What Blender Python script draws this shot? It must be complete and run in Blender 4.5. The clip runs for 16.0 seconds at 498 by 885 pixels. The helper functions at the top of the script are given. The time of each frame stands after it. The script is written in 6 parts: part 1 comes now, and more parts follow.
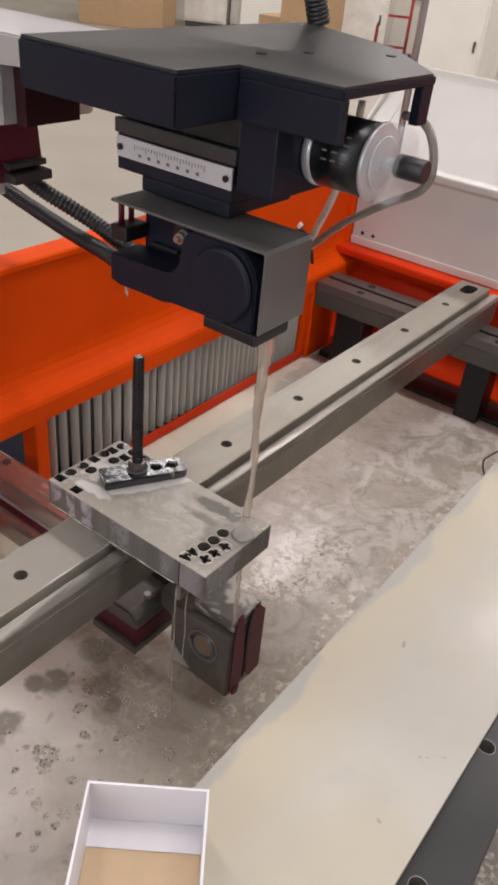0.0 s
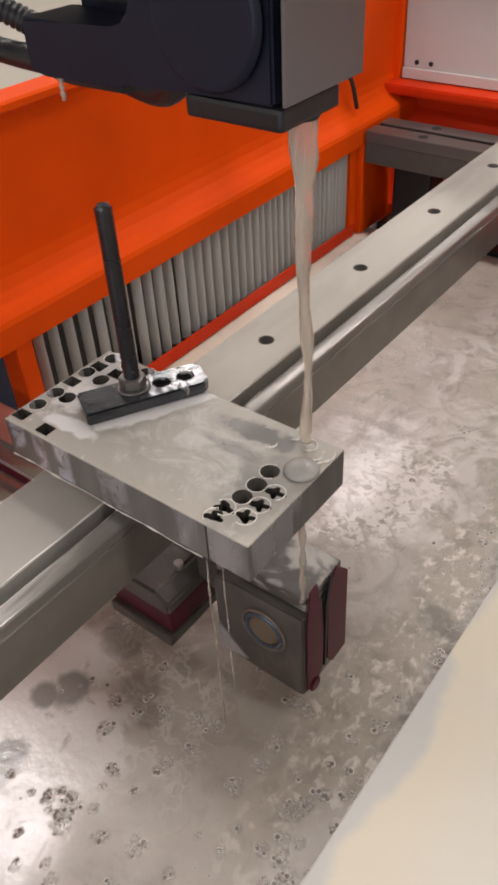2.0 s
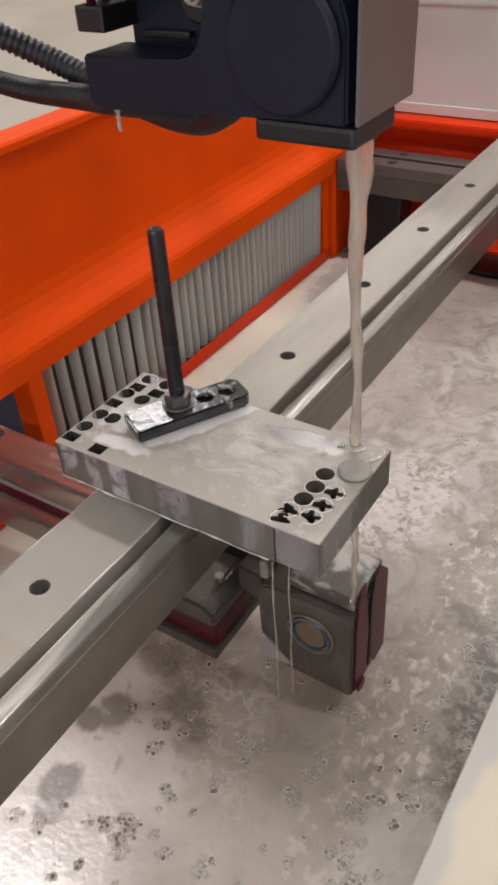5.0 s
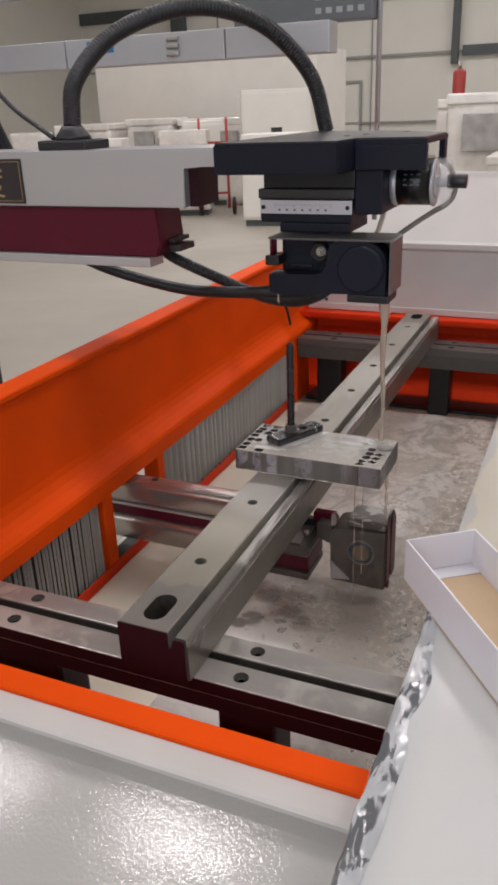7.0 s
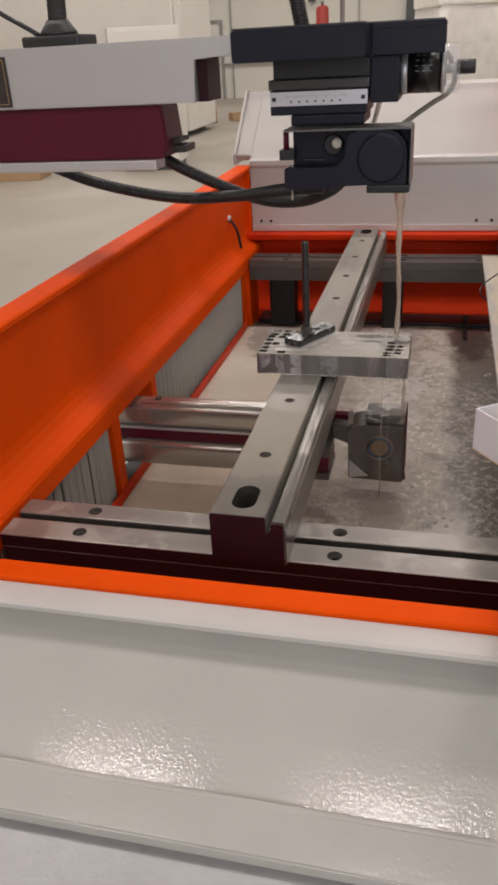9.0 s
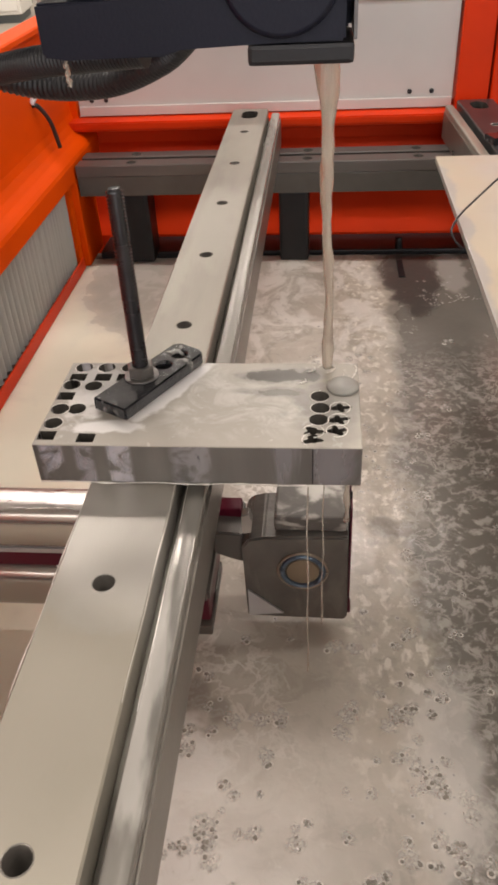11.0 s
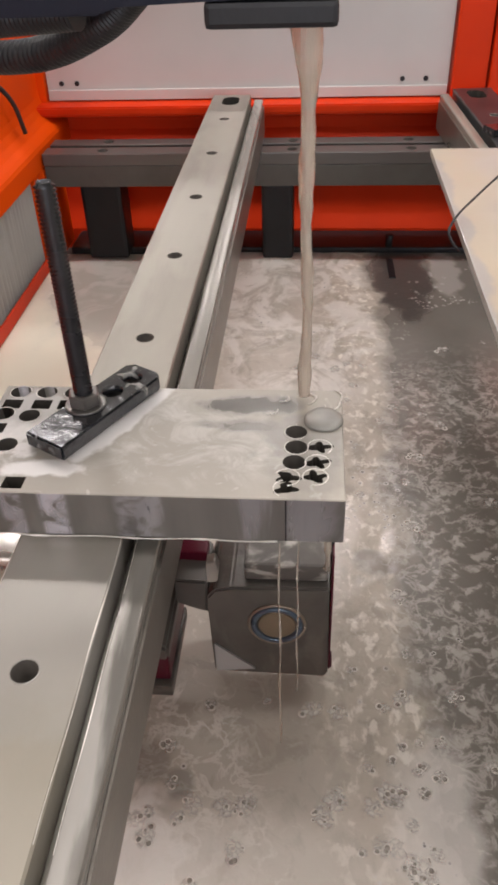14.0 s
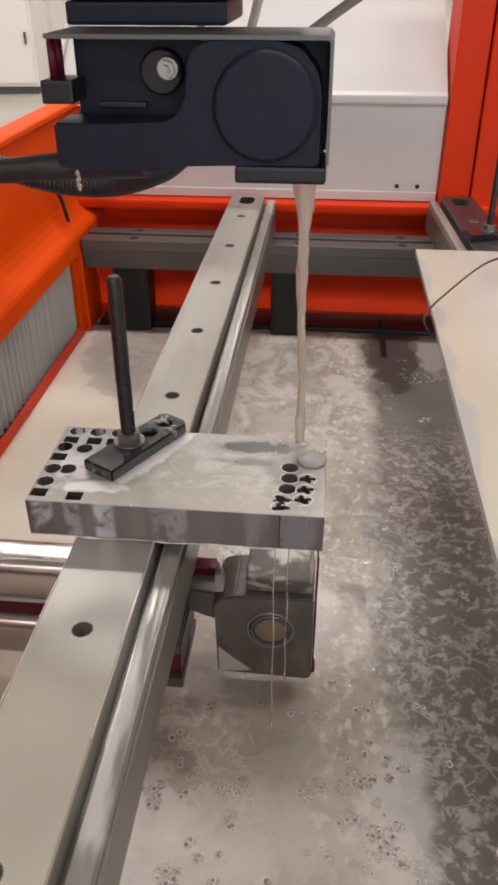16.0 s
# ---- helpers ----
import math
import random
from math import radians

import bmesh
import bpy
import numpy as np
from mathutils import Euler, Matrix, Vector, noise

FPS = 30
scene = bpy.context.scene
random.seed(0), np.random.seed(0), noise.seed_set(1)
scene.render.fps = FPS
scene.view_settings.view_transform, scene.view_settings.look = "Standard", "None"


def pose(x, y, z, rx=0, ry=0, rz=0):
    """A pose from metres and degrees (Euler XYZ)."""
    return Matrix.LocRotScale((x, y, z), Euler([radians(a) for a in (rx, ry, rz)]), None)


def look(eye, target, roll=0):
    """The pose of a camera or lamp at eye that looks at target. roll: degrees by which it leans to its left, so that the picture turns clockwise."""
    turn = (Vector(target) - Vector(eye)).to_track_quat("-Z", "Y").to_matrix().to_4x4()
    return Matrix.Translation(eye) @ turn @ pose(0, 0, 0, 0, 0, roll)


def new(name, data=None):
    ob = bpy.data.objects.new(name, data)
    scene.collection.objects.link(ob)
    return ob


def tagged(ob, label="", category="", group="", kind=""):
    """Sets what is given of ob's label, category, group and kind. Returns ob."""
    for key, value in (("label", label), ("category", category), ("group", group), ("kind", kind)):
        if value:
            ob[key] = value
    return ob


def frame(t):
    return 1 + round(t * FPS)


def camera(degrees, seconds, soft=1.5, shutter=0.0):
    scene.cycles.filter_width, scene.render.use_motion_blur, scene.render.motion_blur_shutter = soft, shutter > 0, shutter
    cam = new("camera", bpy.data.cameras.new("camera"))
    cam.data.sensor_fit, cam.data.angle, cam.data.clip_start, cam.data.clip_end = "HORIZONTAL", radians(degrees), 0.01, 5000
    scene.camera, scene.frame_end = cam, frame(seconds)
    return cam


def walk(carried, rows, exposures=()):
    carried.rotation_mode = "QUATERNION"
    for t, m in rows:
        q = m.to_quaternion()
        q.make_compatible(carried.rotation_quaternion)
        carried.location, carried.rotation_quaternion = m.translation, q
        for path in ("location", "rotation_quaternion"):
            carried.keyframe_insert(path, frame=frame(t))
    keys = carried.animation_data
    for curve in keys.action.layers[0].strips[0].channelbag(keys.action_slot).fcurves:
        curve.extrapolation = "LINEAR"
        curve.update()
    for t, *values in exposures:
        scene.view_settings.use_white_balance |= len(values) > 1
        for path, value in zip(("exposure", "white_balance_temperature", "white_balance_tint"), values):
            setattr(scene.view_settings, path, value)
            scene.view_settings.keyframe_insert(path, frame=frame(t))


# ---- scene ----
cam = camera(35.5, 16.0, soft=3.2)
PATH = [
    (0, (0.593, -0.021, 1.523), (-0.334, 1.36, 0.413), 6.3),
    (0.5, (0.517, 0.125, 1.437), (-0.482, 1.423, 0.289), 2.1),
    (1, (0.469, 0.213, 1.352), (-0.553, 1.451, 0.16), -0.8),
    (1.5, (0.454, 0.211, 1.321), (-0.568, 1.41, 0.089), -3.4),
    (2, (0.441, 0.22, 1.299), (-0.534, 1.413, 0.023), -3.4),
    (2.5, (0.42, 0.201, 1.299), (-0.523, 1.388, -0.005), -4.7),
    (3, (0.389, 0.27, 1.275), (-0.509, 1.459, -0.06), -4.4),
    (3.2, (0.382, 0.29, 1.267), (-0.507, 1.478, -0.075), -4.4),
    (5.3, (0.396, 0.057, 1.326), (-0.507, 1.409, 0.16), -3.6),
    (5.5, (0.41, -0.021, 1.358), (-0.486, 1.367, 0.232), -3.1),
    (6, (0.449, -0.231, 1.397), (-0.415, 1.265, 0.389), -2.0),
    (6.5, (0.505, -0.486, 1.425), (-0.31, 1.113, 0.541), -1.9),
    (7, (0.479, -0.682, 1.46), (-0.268, 0.997, 0.671), -2.2),
    (7.5, (0.319, -0.825, 1.475), (-0.324, 0.925, 0.752), -2.3),
    (8, (0.206, -0.94, 1.449), (-0.36, 0.84, 0.733), -2.8),
    (8.5, (0.233, -0.928, 1.42), (-0.278, 0.836, 0.629), -2.9),
    (9, (0.238, -0.8, 1.385), (-0.214, 0.924, 0.478), -3.2),
    (9.5, (0.122, -0.536, 1.352), (-0.188, 1.166, 0.349), -3.0),
    (10, (0.105, -0.311, 1.317), (-0.134, 1.361, 0.245), -3.9),
    (10.2, (0.134, -0.224, 1.305), (-0.087, 1.431, 0.203), -4.1),
    (12.3, (0.169, 0.124, 1.217), (0.014, 1.689, -0.019), -2.4),
    (12.5, (0.17, 0.128, 1.216), (0.018, 1.695, -0.017), -2.4),
    (13, (0.169, 0.13, 1.223), (0.026, 1.705, -0.002), -2.0),
    (13.5, (0.17, 0.128, 1.224), (0.026, 1.708, 0.007), -2.0),
    (14, (0.167, 0.124, 1.226), (0.012, 1.71, 0.017), -2.2),
    (14.5, (0.169, 0.127, 1.226), (0.01, 1.721, 0.028), -2.1),
    (15, (0.168, 0.128, 1.227), (0.0, 1.742, 0.058), -1.6),
    (15.5, (0.172, 0.091, 1.26), (0.003, 1.743, 0.145), -0.7),
    (16, (0.18, -0.04, 1.301), (0.011, 1.651, 0.246), -0.1),
]
EXPOSURES = [(t, e, k, 15) for t, e, k in ((0, -0.10, 6500), (1, 0.05, 6500), (2, 0.03, 6500), (3.2, 0.05, 6500), (5.3, 0.05, 6400), (6.0, 0.0, 6350), (6.5, -0.25, 6300), (7.2, -0.4, 6300), (8, -0.28, 6400), (9, -0.40, 6700), (9.5, -0.38, 7000), (10, -0.02, 7200), (12.3, 0.17, 6600), (15, 0.12, 6500), (16, 0.04, 6500))]
walk(cam, [(t, look(eye, target, roll)) for t, eye, target, roll in PATH], EXPOSURES)

# ---- light ----
world = bpy.data.worlds.new("hall_air")
scene.world = world
world.use_nodes = True
world.node_tree.nodes["Background"].inputs[0].default_value = (0.9, 0.86, 0.8, 1)
world.node_tree.nodes["Background"].inputs[1].default_value = 0.1


def ceiling_lamp(x, y, z, sx, sy, watts, colour=(1.0, 0.962, 0.93)):
    """A hanging LED batten of the hall."""
    data = bpy.data.lights.new("hall_lamp", "AREA")
    data.shape, data.size, data.size_y, data.energy, data.color = "RECTANGLE", sx, sy, watts, colour
    ob = new("hall_lamp", data)
    ob.location = (x, y, z)
    return ob


for lx in (-8.9, -5.9, -2.9, 0.1, 3.1, 6.5):
    for ly in (-6.2, 1.3, 6.8, 12.9, 19.2):
        ceiling_lamp(lx, ly, 6.4, 1.5, 0.6, 94)
# daylight through the tall hall doors behind the camera
day = bpy.data.lights.new("door_daylight", "AREA")
day.shape, day.size, day.size_y, day.energy, day.color = "RECTANGLE", 5.4, 4.2, 300, (0.82, 0.90, 1.0)
day_ob = new("door_daylight", day)
day_ob.matrix_basis = look((2.7, -8.85, 2.4), (2.2, 0, 1.4))

# ---- helpers of the building ----


def paint(name, colour, rough=0.5, metal=0.0, vary=0.12, scale=30.0, bump=0.05, bump_scale=200.0, coat=0.0, stretch=(1, 1, 1), spec=0.5, rough_vary=0.1, coat_rough=0.12):
    """A procedural surface: colour with cloudy and fine variation, uneven gloss and fine relief."""
    m = bpy.data.materials.new(name)
    m.use_nodes = True
    nt = m.node_tree
    b = nt.nodes["Principled BSDF"]
    tc = nt.nodes.new("ShaderNodeTexCoord")
    mp = nt.nodes.new("ShaderNodeMapping")
    mp.inputs["Scale"].default_value = stretch
    nt.links.new(tc.outputs["Object"], mp.inputs[0])
    n1 = nt.nodes.new("ShaderNodeTexNoise")
    n1.inputs["Scale"].default_value, n1.inputs["Detail"].default_value = scale, 6
    nt.links.new(mp.outputs[0], n1.inputs["Vector"])
    n2 = nt.nodes.new("ShaderNodeTexNoise")
    n2.inputs["Scale"].default_value, n2.inputs["Detail"].default_value = scale / 7, 3
    nt.links.new(mp.outputs[0], n2.inputs["Vector"])
    add = nt.nodes.new("ShaderNodeMath")
    add.operation = "ADD"
    nt.links.new(n1.outputs[0], add.inputs[0])
    nt.links.new(n2.outputs[0], add.inputs[1])
    half = nt.nodes.new("ShaderNodeMath")
    half.operation = "MULTIPLY"
    half.inputs[1].default_value = 0.5
    nt.links.new(add.outputs[0], half.inputs[0])
    ramp = nt.nodes.new("ShaderNodeValToRGB")
    ramp.color_ramp.elements[0].position, ramp.color_ramp.elements[1].position = 0.32, 0.68
    ramp.color_ramp.elements[0].color = (*[max(0, c * (1 - vary)) for c in colour], 1)
    ramp.color_ramp.elements[1].color = (*[min(1, c * (1 + vary)) for c in colour], 1)
    nt.links.new(half.outputs[0], ramp.inputs[0])
    nt.links.new(ramp.outputs[0], b.inputs["Base Color"])
    rr = nt.nodes.new("ShaderNodeMapRange")
    rr.inputs["To Min"].default_value, rr.inputs["To Max"].default_value = max(0.03, rough - rough_vary), min(1, rough + rough_vary)
    nt.links.new(n2.outputs[0], rr.inputs["Value"])
    nt.links.new(rr.outputs[0], b.inputs["Roughness"])
    b.inputs["Metallic"].default_value = metal
    b.inputs["Specular IOR Level"].default_value = spec
    b.inputs["Coat Weight"].default_value, b.inputs["Coat Roughness"].default_value = coat, coat_rough
    if bump:
        n3 = nt.nodes.new("ShaderNodeTexNoise")
        n3.inputs["Scale"].default_value, n3.inputs["Detail"].default_value = bump_scale, 3
        nt.links.new(mp.outputs[0], n3.inputs["Vector"])
        bp = nt.nodes.new("ShaderNodeBump")
        bp.inputs["Strength"].default_value, bp.inputs["Distance"].default_value = bump, 0.002
        nt.links.new(n3.outputs[0], bp.inputs["Height"])
        nt.links.new(bp.outputs[0], b.inputs["Normal"])
        if coat:
            nt.links.new(bp.outputs[0], b.inputs["Coat Normal"])
    return m


def blotches(m, colour, scale, low, high, rough=None, amount=1.0, kind="noise", stretch=(1, 1, 1), detail=6, metal=None):
    """Lays stains of another colour, with a shape of their own, over a paint() material."""
    nt = m.node_tree
    b = nt.nodes["Principled BSDF"]
    tc = nt.nodes.new("ShaderNodeTexCoord")
    mp = nt.nodes.new("ShaderNodeMapping")
    mp.inputs["Scale"].default_value = stretch
    nt.links.new(tc.outputs["Object"], mp.inputs[0])
    if kind == "voronoi":
        n = nt.nodes.new("ShaderNodeTexVoronoi")
        n.inputs["Scale"].default_value = scale
    else:
        n = nt.nodes.new("ShaderNodeTexNoise")
        n.inputs["Scale"].default_value, n.inputs["Detail"].default_value = scale, detail
        n.inputs["Distortion"].default_value = 0.6
    nt.links.new(mp.outputs[0], n.inputs["Vector"])
    rg = nt.nodes.new("ShaderNodeMapRange")
    rg.interpolation_type = "SMOOTHSTEP"
    rg.inputs["From Min"].default_value, rg.inputs["From Max"].default_value = low, high
    rg.inputs["To Max"].default_value = amount
    nt.links.new(n.outputs[0], rg.inputs["Value"])
    for socket, value in (("Base Color", (*colour, 1)), ("Roughness", rough), ("Metallic", metal)):
        if value is None:
            continue
        mix = nt.nodes.new("ShaderNodeMix")
        if socket == "Base Color":
            mix.data_type = "RGBA"
            a, c, out = mix.inputs[6], mix.inputs[7], mix.outputs[2]
        else:
            a, c, out = mix.inputs[2], mix.inputs[3], mix.outputs[0]
        nt.links.new(rg.outputs[0], mix.inputs[0])
        links = b.inputs[socket].links
        if links:
            nt.links.new(links[0].from_socket, a)
        else:
            a.default_value = b.inputs[socket].default_value
        c.default_value = value
        nt.links.new(out, b.inputs[socket])
    return m


def world_place(ob):
    p = Vector(ob.location)
    while ob.parent:
        ob = ob.parent
        p += Vector(ob.location)
    return p


def as_mesh(name, bm, material):
    mesh = bpy.data.meshes.new(name)
    bmesh.ops.recalc_face_normals(bm, faces=bm.faces)
    bm.to_mesh(mesh)
    bm.free()
    mesh.materials.append(material)
    return mesh


def part(name, bm, material, parent, label="", local=False):
    """Links a bmesh, given in world places, as ONE mesh under a thing or a part."""
    mesh = as_mesh(name, bm, material)
    if not local:
        mesh.transform(Matrix.Translation(-world_place(parent)))
    ob = new(name, mesh)
    ob.parent = parent
    return tagged(ob, label)


def thing(name, at, label, category, group="", kind=""):
    ob = new(name)
    ob.empty_display_size = 0.05
    ob.location = at
    return tagged(ob, label, category, group, kind)


def solid(name, bm, material, label, category="", group="", kind="", at=None):
    """A thing of one mesh, with its origin at its base."""
    mesh = as_mesh(name, bm, material)
    co = np.array([v.co for v in mesh.vertices])
    at = Vector(at) if at else Vector((*((co.min(0) + co.max(0)) / 2)[:2], co[:, 2].min()))
    mesh.transform(Matrix.Translation(-at))
    ob = new(name, mesh)
    ob.location = at
    return tagged(ob, label, category, group, kind)


def box(bm, x0, x1, y0, y1, z0, z1, bevel=0.0, seg=2):
    v = [bm.verts.new((x, y, z)) for x in (x0, x1) for y in (y0, y1) for z in (z0, z1)]
    for a in ((0, 1, 3, 2), (4, 6, 7, 5), (0, 4, 5, 1), (2, 3, 7, 6), (0, 2, 6, 4), (1, 5, 7, 3)):
        bm.faces.new([v[i] for i in a])
    if bevel:
        edges = {e for p in v for e in p.link_edges}
        bmesh.ops.bevel(bm, geom=list(edges), offset=bevel, segments=seg, affect="EDGES", profile=0.6)
    return bm


def boxed(*a, **k):
    return box(bmesh.new(), *a, **k)


def prism(bm, pts, axis, a, b, bevel=0.0):
    """A polygon in the other two axes (in xyz order), pushed along axis from a to b."""
    def at(p, s):
        q = list(p)
        q.insert("xyz".index(axis), s)
        return q
    lo, hi = [bm.verts.new(at(p, a)) for p in pts], [bm.verts.new(at(p, b)) for p in pts]
    n = len(pts)
    bm.faces.new(lo), bm.faces.new(hi[::-1])
    for i in range(n):
        bm.faces.new((lo[i], hi[i], hi[(i + 1) % n], lo[(i + 1) % n]))
    if bevel:
        edges = {e for p in lo + hi for e in p.link_edges}
        bmesh.ops.bevel(bm, geom=list(edges), offset=bevel, segments=2, affect="EDGES")
    return bm


def frames_along(path):
    """Points with two cross directions, carried smoothly along a path."""
    pts = [Vector(p) for p in path]
    up, out = None, []
    for i, p in enumerate(pts):
        d = (pts[min(i + 1, len(pts) - 1)] - pts[max(i - 1, 0)]).normalized()
        if up is None:
            up = d.orthogonal().normalized()
        up = (up - d * up.dot(d)).normalized()
        out.append((p, up, d.cross(up)))
    return out


def tube(bm, path, radii, seg=14, caps=True):
    """A round tube along a path; radii is one number or one for each point."""
    radii = radii if hasattr(radii, "__len__") else [radii] * len(path)
    rings = []
    for (p, u, v), r in zip(frames_along(path), radii):
        rings.append([bm.verts.new(p + (u * math.cos(k * 2 * math.pi / seg) + v * math.sin(k * 2 * math.pi / seg)) * r) for k in range(seg)])
    for a, b in zip(rings, rings[1:]):
        for k in range(seg):
            bm.faces.new((a[k], a[(k + 1) % seg], b[(k + 1) % seg], b[k])).smooth = True
    if caps:
        bm.faces.new(rings[0][::-1]), bm.faces.new(rings[-1])
    return bm


def rod(bm, p, q, r, r2=None, seg=20, edge=0.0):
    p, q = Vector(p), Vector(q)
    r2 = r if r2 is None else r2
    if edge:
        d = (q - p).normalized() * edge
        return tube(bm, [p, p + d * 0.02, p + d, q - d, q - d * 0.02, q], [r - edge, r - edge * 0.7, r, r2, r2 - edge * 0.7, r2 - edge], seg)
    return tube(bm, [p, q], [r, r2], seg)


def curve_points(keys, n):
    """A smooth line through the keys (Catmull-Rom)."""
    k = [Vector(p) for p in keys]
    k = [k[0] * 2 - k[1]] + k + [k[-1] * 2 - k[-2]]
    out = []
    for i in range(n + 1):
        s = i / n * (len(k) - 3)
        j = min(int(s), len(k) - 4)
        t = s - j
        a, b, c, d = k[j:j + 4]
        out.append(0.5 * (2 * b + (c - a) * t + (2 * a - 5 * b + 4 * c - d) * t * t + (3 * b - a - 3 * c + d) * t ** 3))
    return out


def hose(bm, keys, r, pitch=0.006, depth=0.0022, seg=14):
    """A corrugated conduit."""
    length = sum((Vector(b) - Vector(a)).length for a, b in zip(keys, keys[1:]))
    n = int(length / pitch) * 4
    pts = curve_points(keys, n)
    return tube(bm, pts, [r if i % 4 in (0, 1) else r - depth for i in range(n + 1)], seg)


def cut(bm, cutter):
    """Takes the bmesh cutter out of the bmesh bm and gives the rest as a bmesh."""
    obs = []
    for b in (bm, cutter):
        bmesh.ops.recalc_face_normals(b, faces=b.faces)
        me = bpy.data.meshes.new("work")
        b.to_mesh(me)
        b.free()
        obs.append(new("work", me))
    mod = obs[0].modifiers.new("cut", "BOOLEAN")
    mod.operation, mod.object, mod.solver = "DIFFERENCE", obs[1], "EXACT"
    mod.use_self = True
    out = bmesh.new()
    out.from_mesh(obs[0].evaluated_get(bpy.context.evaluated_depsgraph_get()).to_mesh())
    for o in obs:
        me = o.data
        bpy.data.objects.remove(o)
        bpy.data.meshes.remove(me)
    return out


def oblong(bm, x, y, rx, ry, z0, z1, seg=10):
    """An upright slot with round ends, longer along y."""
    pts = [(x + rx * math.cos(a), y + (ry - rx) + rx * math.sin(a)) for a in np.linspace(0, math.pi, seg)]
    pts += [(x + rx * math.cos(a), y - (ry - rx) + rx * math.sin(a)) for a in np.linspace(math.pi, 2 * math.pi, seg)]
    return prism(bm, pts, "z", z0, z1)


def lettering(name, text, size, m, material, parent, label="", depth=0.0008):
    """Raised letters at the pose m in the parent's space (x along the line, y up the letters)."""
    cu = bpy.data.curves.new(name, "FONT")
    cu.body, cu.size, cu.extrude = text, size, depth
    tmp = new("work", cu)
    me = bpy.data.meshes.new_from_object(tmp.evaluated_get(bpy.context.evaluated_depsgraph_get()))
    bpy.data.objects.remove(tmp)
    me.name = name
    me.materials.clear()
    me.materials.append(material)
    ob = new(name, me)
    ob.parent = parent
    ob.matrix_basis = m
    return tagged(ob, label)


# ---- materials ----
orange = paint("orange_paint", (0.74, 0.072, 0.002), 0.5, vary=0.07, scale=12, bump=0.12, bump_scale=350, spec=0.06)
# the same orange, redder and darker: shade at the back put into the colour
shaded_orange = paint("shaded_orange_paint", (0.62, 0.036, 0.004), 0.45, vary=0.08, scale=12, bump=0.12, bump_scale=350, spec=0.12)
white_coat = paint("white_powder_coat", (0.53, 0.51, 0.485), 0.38, vary=0.06, scale=8, bump=0.10, bump_scale=500, coat=0.1)
hammer_white = paint("hammered_grey_coat", (0.40, 0.395, 0.40), 0.3, vary=0.08, scale=60, bump=0.12, bump_scale=210, coat=1.0, coat_rough=0.04)
hammer_panel = paint("glossy_cream_coat", (0.425, 0.41, 0.38), 0.4, vary=0.06, scale=7, bump=0.12, bump_scale=210, coat=1.0, coat_rough=0.04)
steel = paint("ground_steel", (0.29, 0.268, 0.232), 0.40, 0.5, vary=0.25, scale=25, bump=0.06, bump_scale=300, stretch=(1, 0.12, 1))
blotches(steel, (0.315, 0.30, 0.252), 9, 0.42, 0.6, 0.3, 0.7, metal=0.25, stretch=(1.5, 0.5, 1))
lip_steel = paint("bright_wet_lip", (0.27, 0.255, 0.228), 0.24, 0.5, vary=0.25, scale=22, bump=0.08, bump_scale=200, stretch=(1, 0.1, 1))
blotches(lip_steel, (0.54, 0.52, 0.48), 9, 0.56, 0.63, 0.25, 0.5, metal=0.0, stretch=(1.4, 0.35, 1))
steel_dark = paint("grey_cast_side", (0.105, 0.098, 0.088), 0.42, 0.35, vary=0.15, scale=30, bump=0.1, bump_scale=220)
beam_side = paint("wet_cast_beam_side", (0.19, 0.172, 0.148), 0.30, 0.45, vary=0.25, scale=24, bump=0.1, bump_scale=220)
rail_dark = paint("dark_rail_steel", (0.15, 0.138, 0.128), 0.38, 0.5, vary=0.25, scale=20, bump=0.08, bump_scale=260, stretch=(0.15, 1, 1))
rail_steel = paint("worn_rail_steel", (0.33, 0.31, 0.285), 0.38, 0.55, vary=0.2, scale=20, bump=0.08, bump_scale=260, stretch=(0.15, 1, 1))
blotches(rail_steel, (0.50, 0.475, 0.43), 16, 0.52, 0.66, 0.3, 0.5, metal=0.1)
chrome = paint("polished_steel", (0.48, 0.45, 0.42), 0.27, 0.8, vary=0.2, scale=30, bump=0.25, bump_scale=60, stretch=(0.08, 1, 1), rough_vary=0.08)
blotches(chrome, (0.30, 0.27, 0.24), 6, 0.5, 0.62, 0.3, 0.5, stretch=(0.4, 3, 3))
maroon = paint("maroon_paint", (0.088, 0.006, 0.018), 0.36, vary=0.12, scale=20, bump=0.1, bump_scale=300, spec=0.25)
maroon_dark = paint("wet_dark_maroon_paint", (0.026, 0.006, 0.009), 0.42, vary=0.2, scale=20, bump=0.08, bump_scale=250, spec=0.18)
navy = paint("blue_black_paint", (0.0085, 0.0098, 0.0195), 0.45, vary=0.2, scale=14, bump=0.10, bump_scale=420, spec=0.22)
navy_top = paint("grey_black_top", (0.035, 0.035, 0.037), 0.3, 0.1, vary=0.25, scale=14, bump=0.06, bump_scale=200)
black_iron = paint("black_oxide_iron", (0.011, 0.011, 0.013), 0.45, 0.2, vary=0.3, scale=40, bump=0.15, bump_scale=160)
wet_iron = paint("wet_black_strap", (0.02, 0.021, 0.025), 0.16, 0.2, vary=0.3, scale=40, bump=0.25, bump_scale=120, coat=0.6)
blotches(wet_iron, (0.40, 0.385, 0.36), 45, 0.63, 0.70, 0.25, 0.6)
grimy_block = paint("grimy_guide_block", (0.115, 0.105, 0.094), 0.5, 0.2, vary=0.3, scale=30, bump=0.25, bump_scale=120)
grimy_steel = paint("grimy_cast_block", (0.120, 0.110, 0.098), 0.38, 0.35, vary=0.3, scale=26, bump=0.2, bump_scale=140)
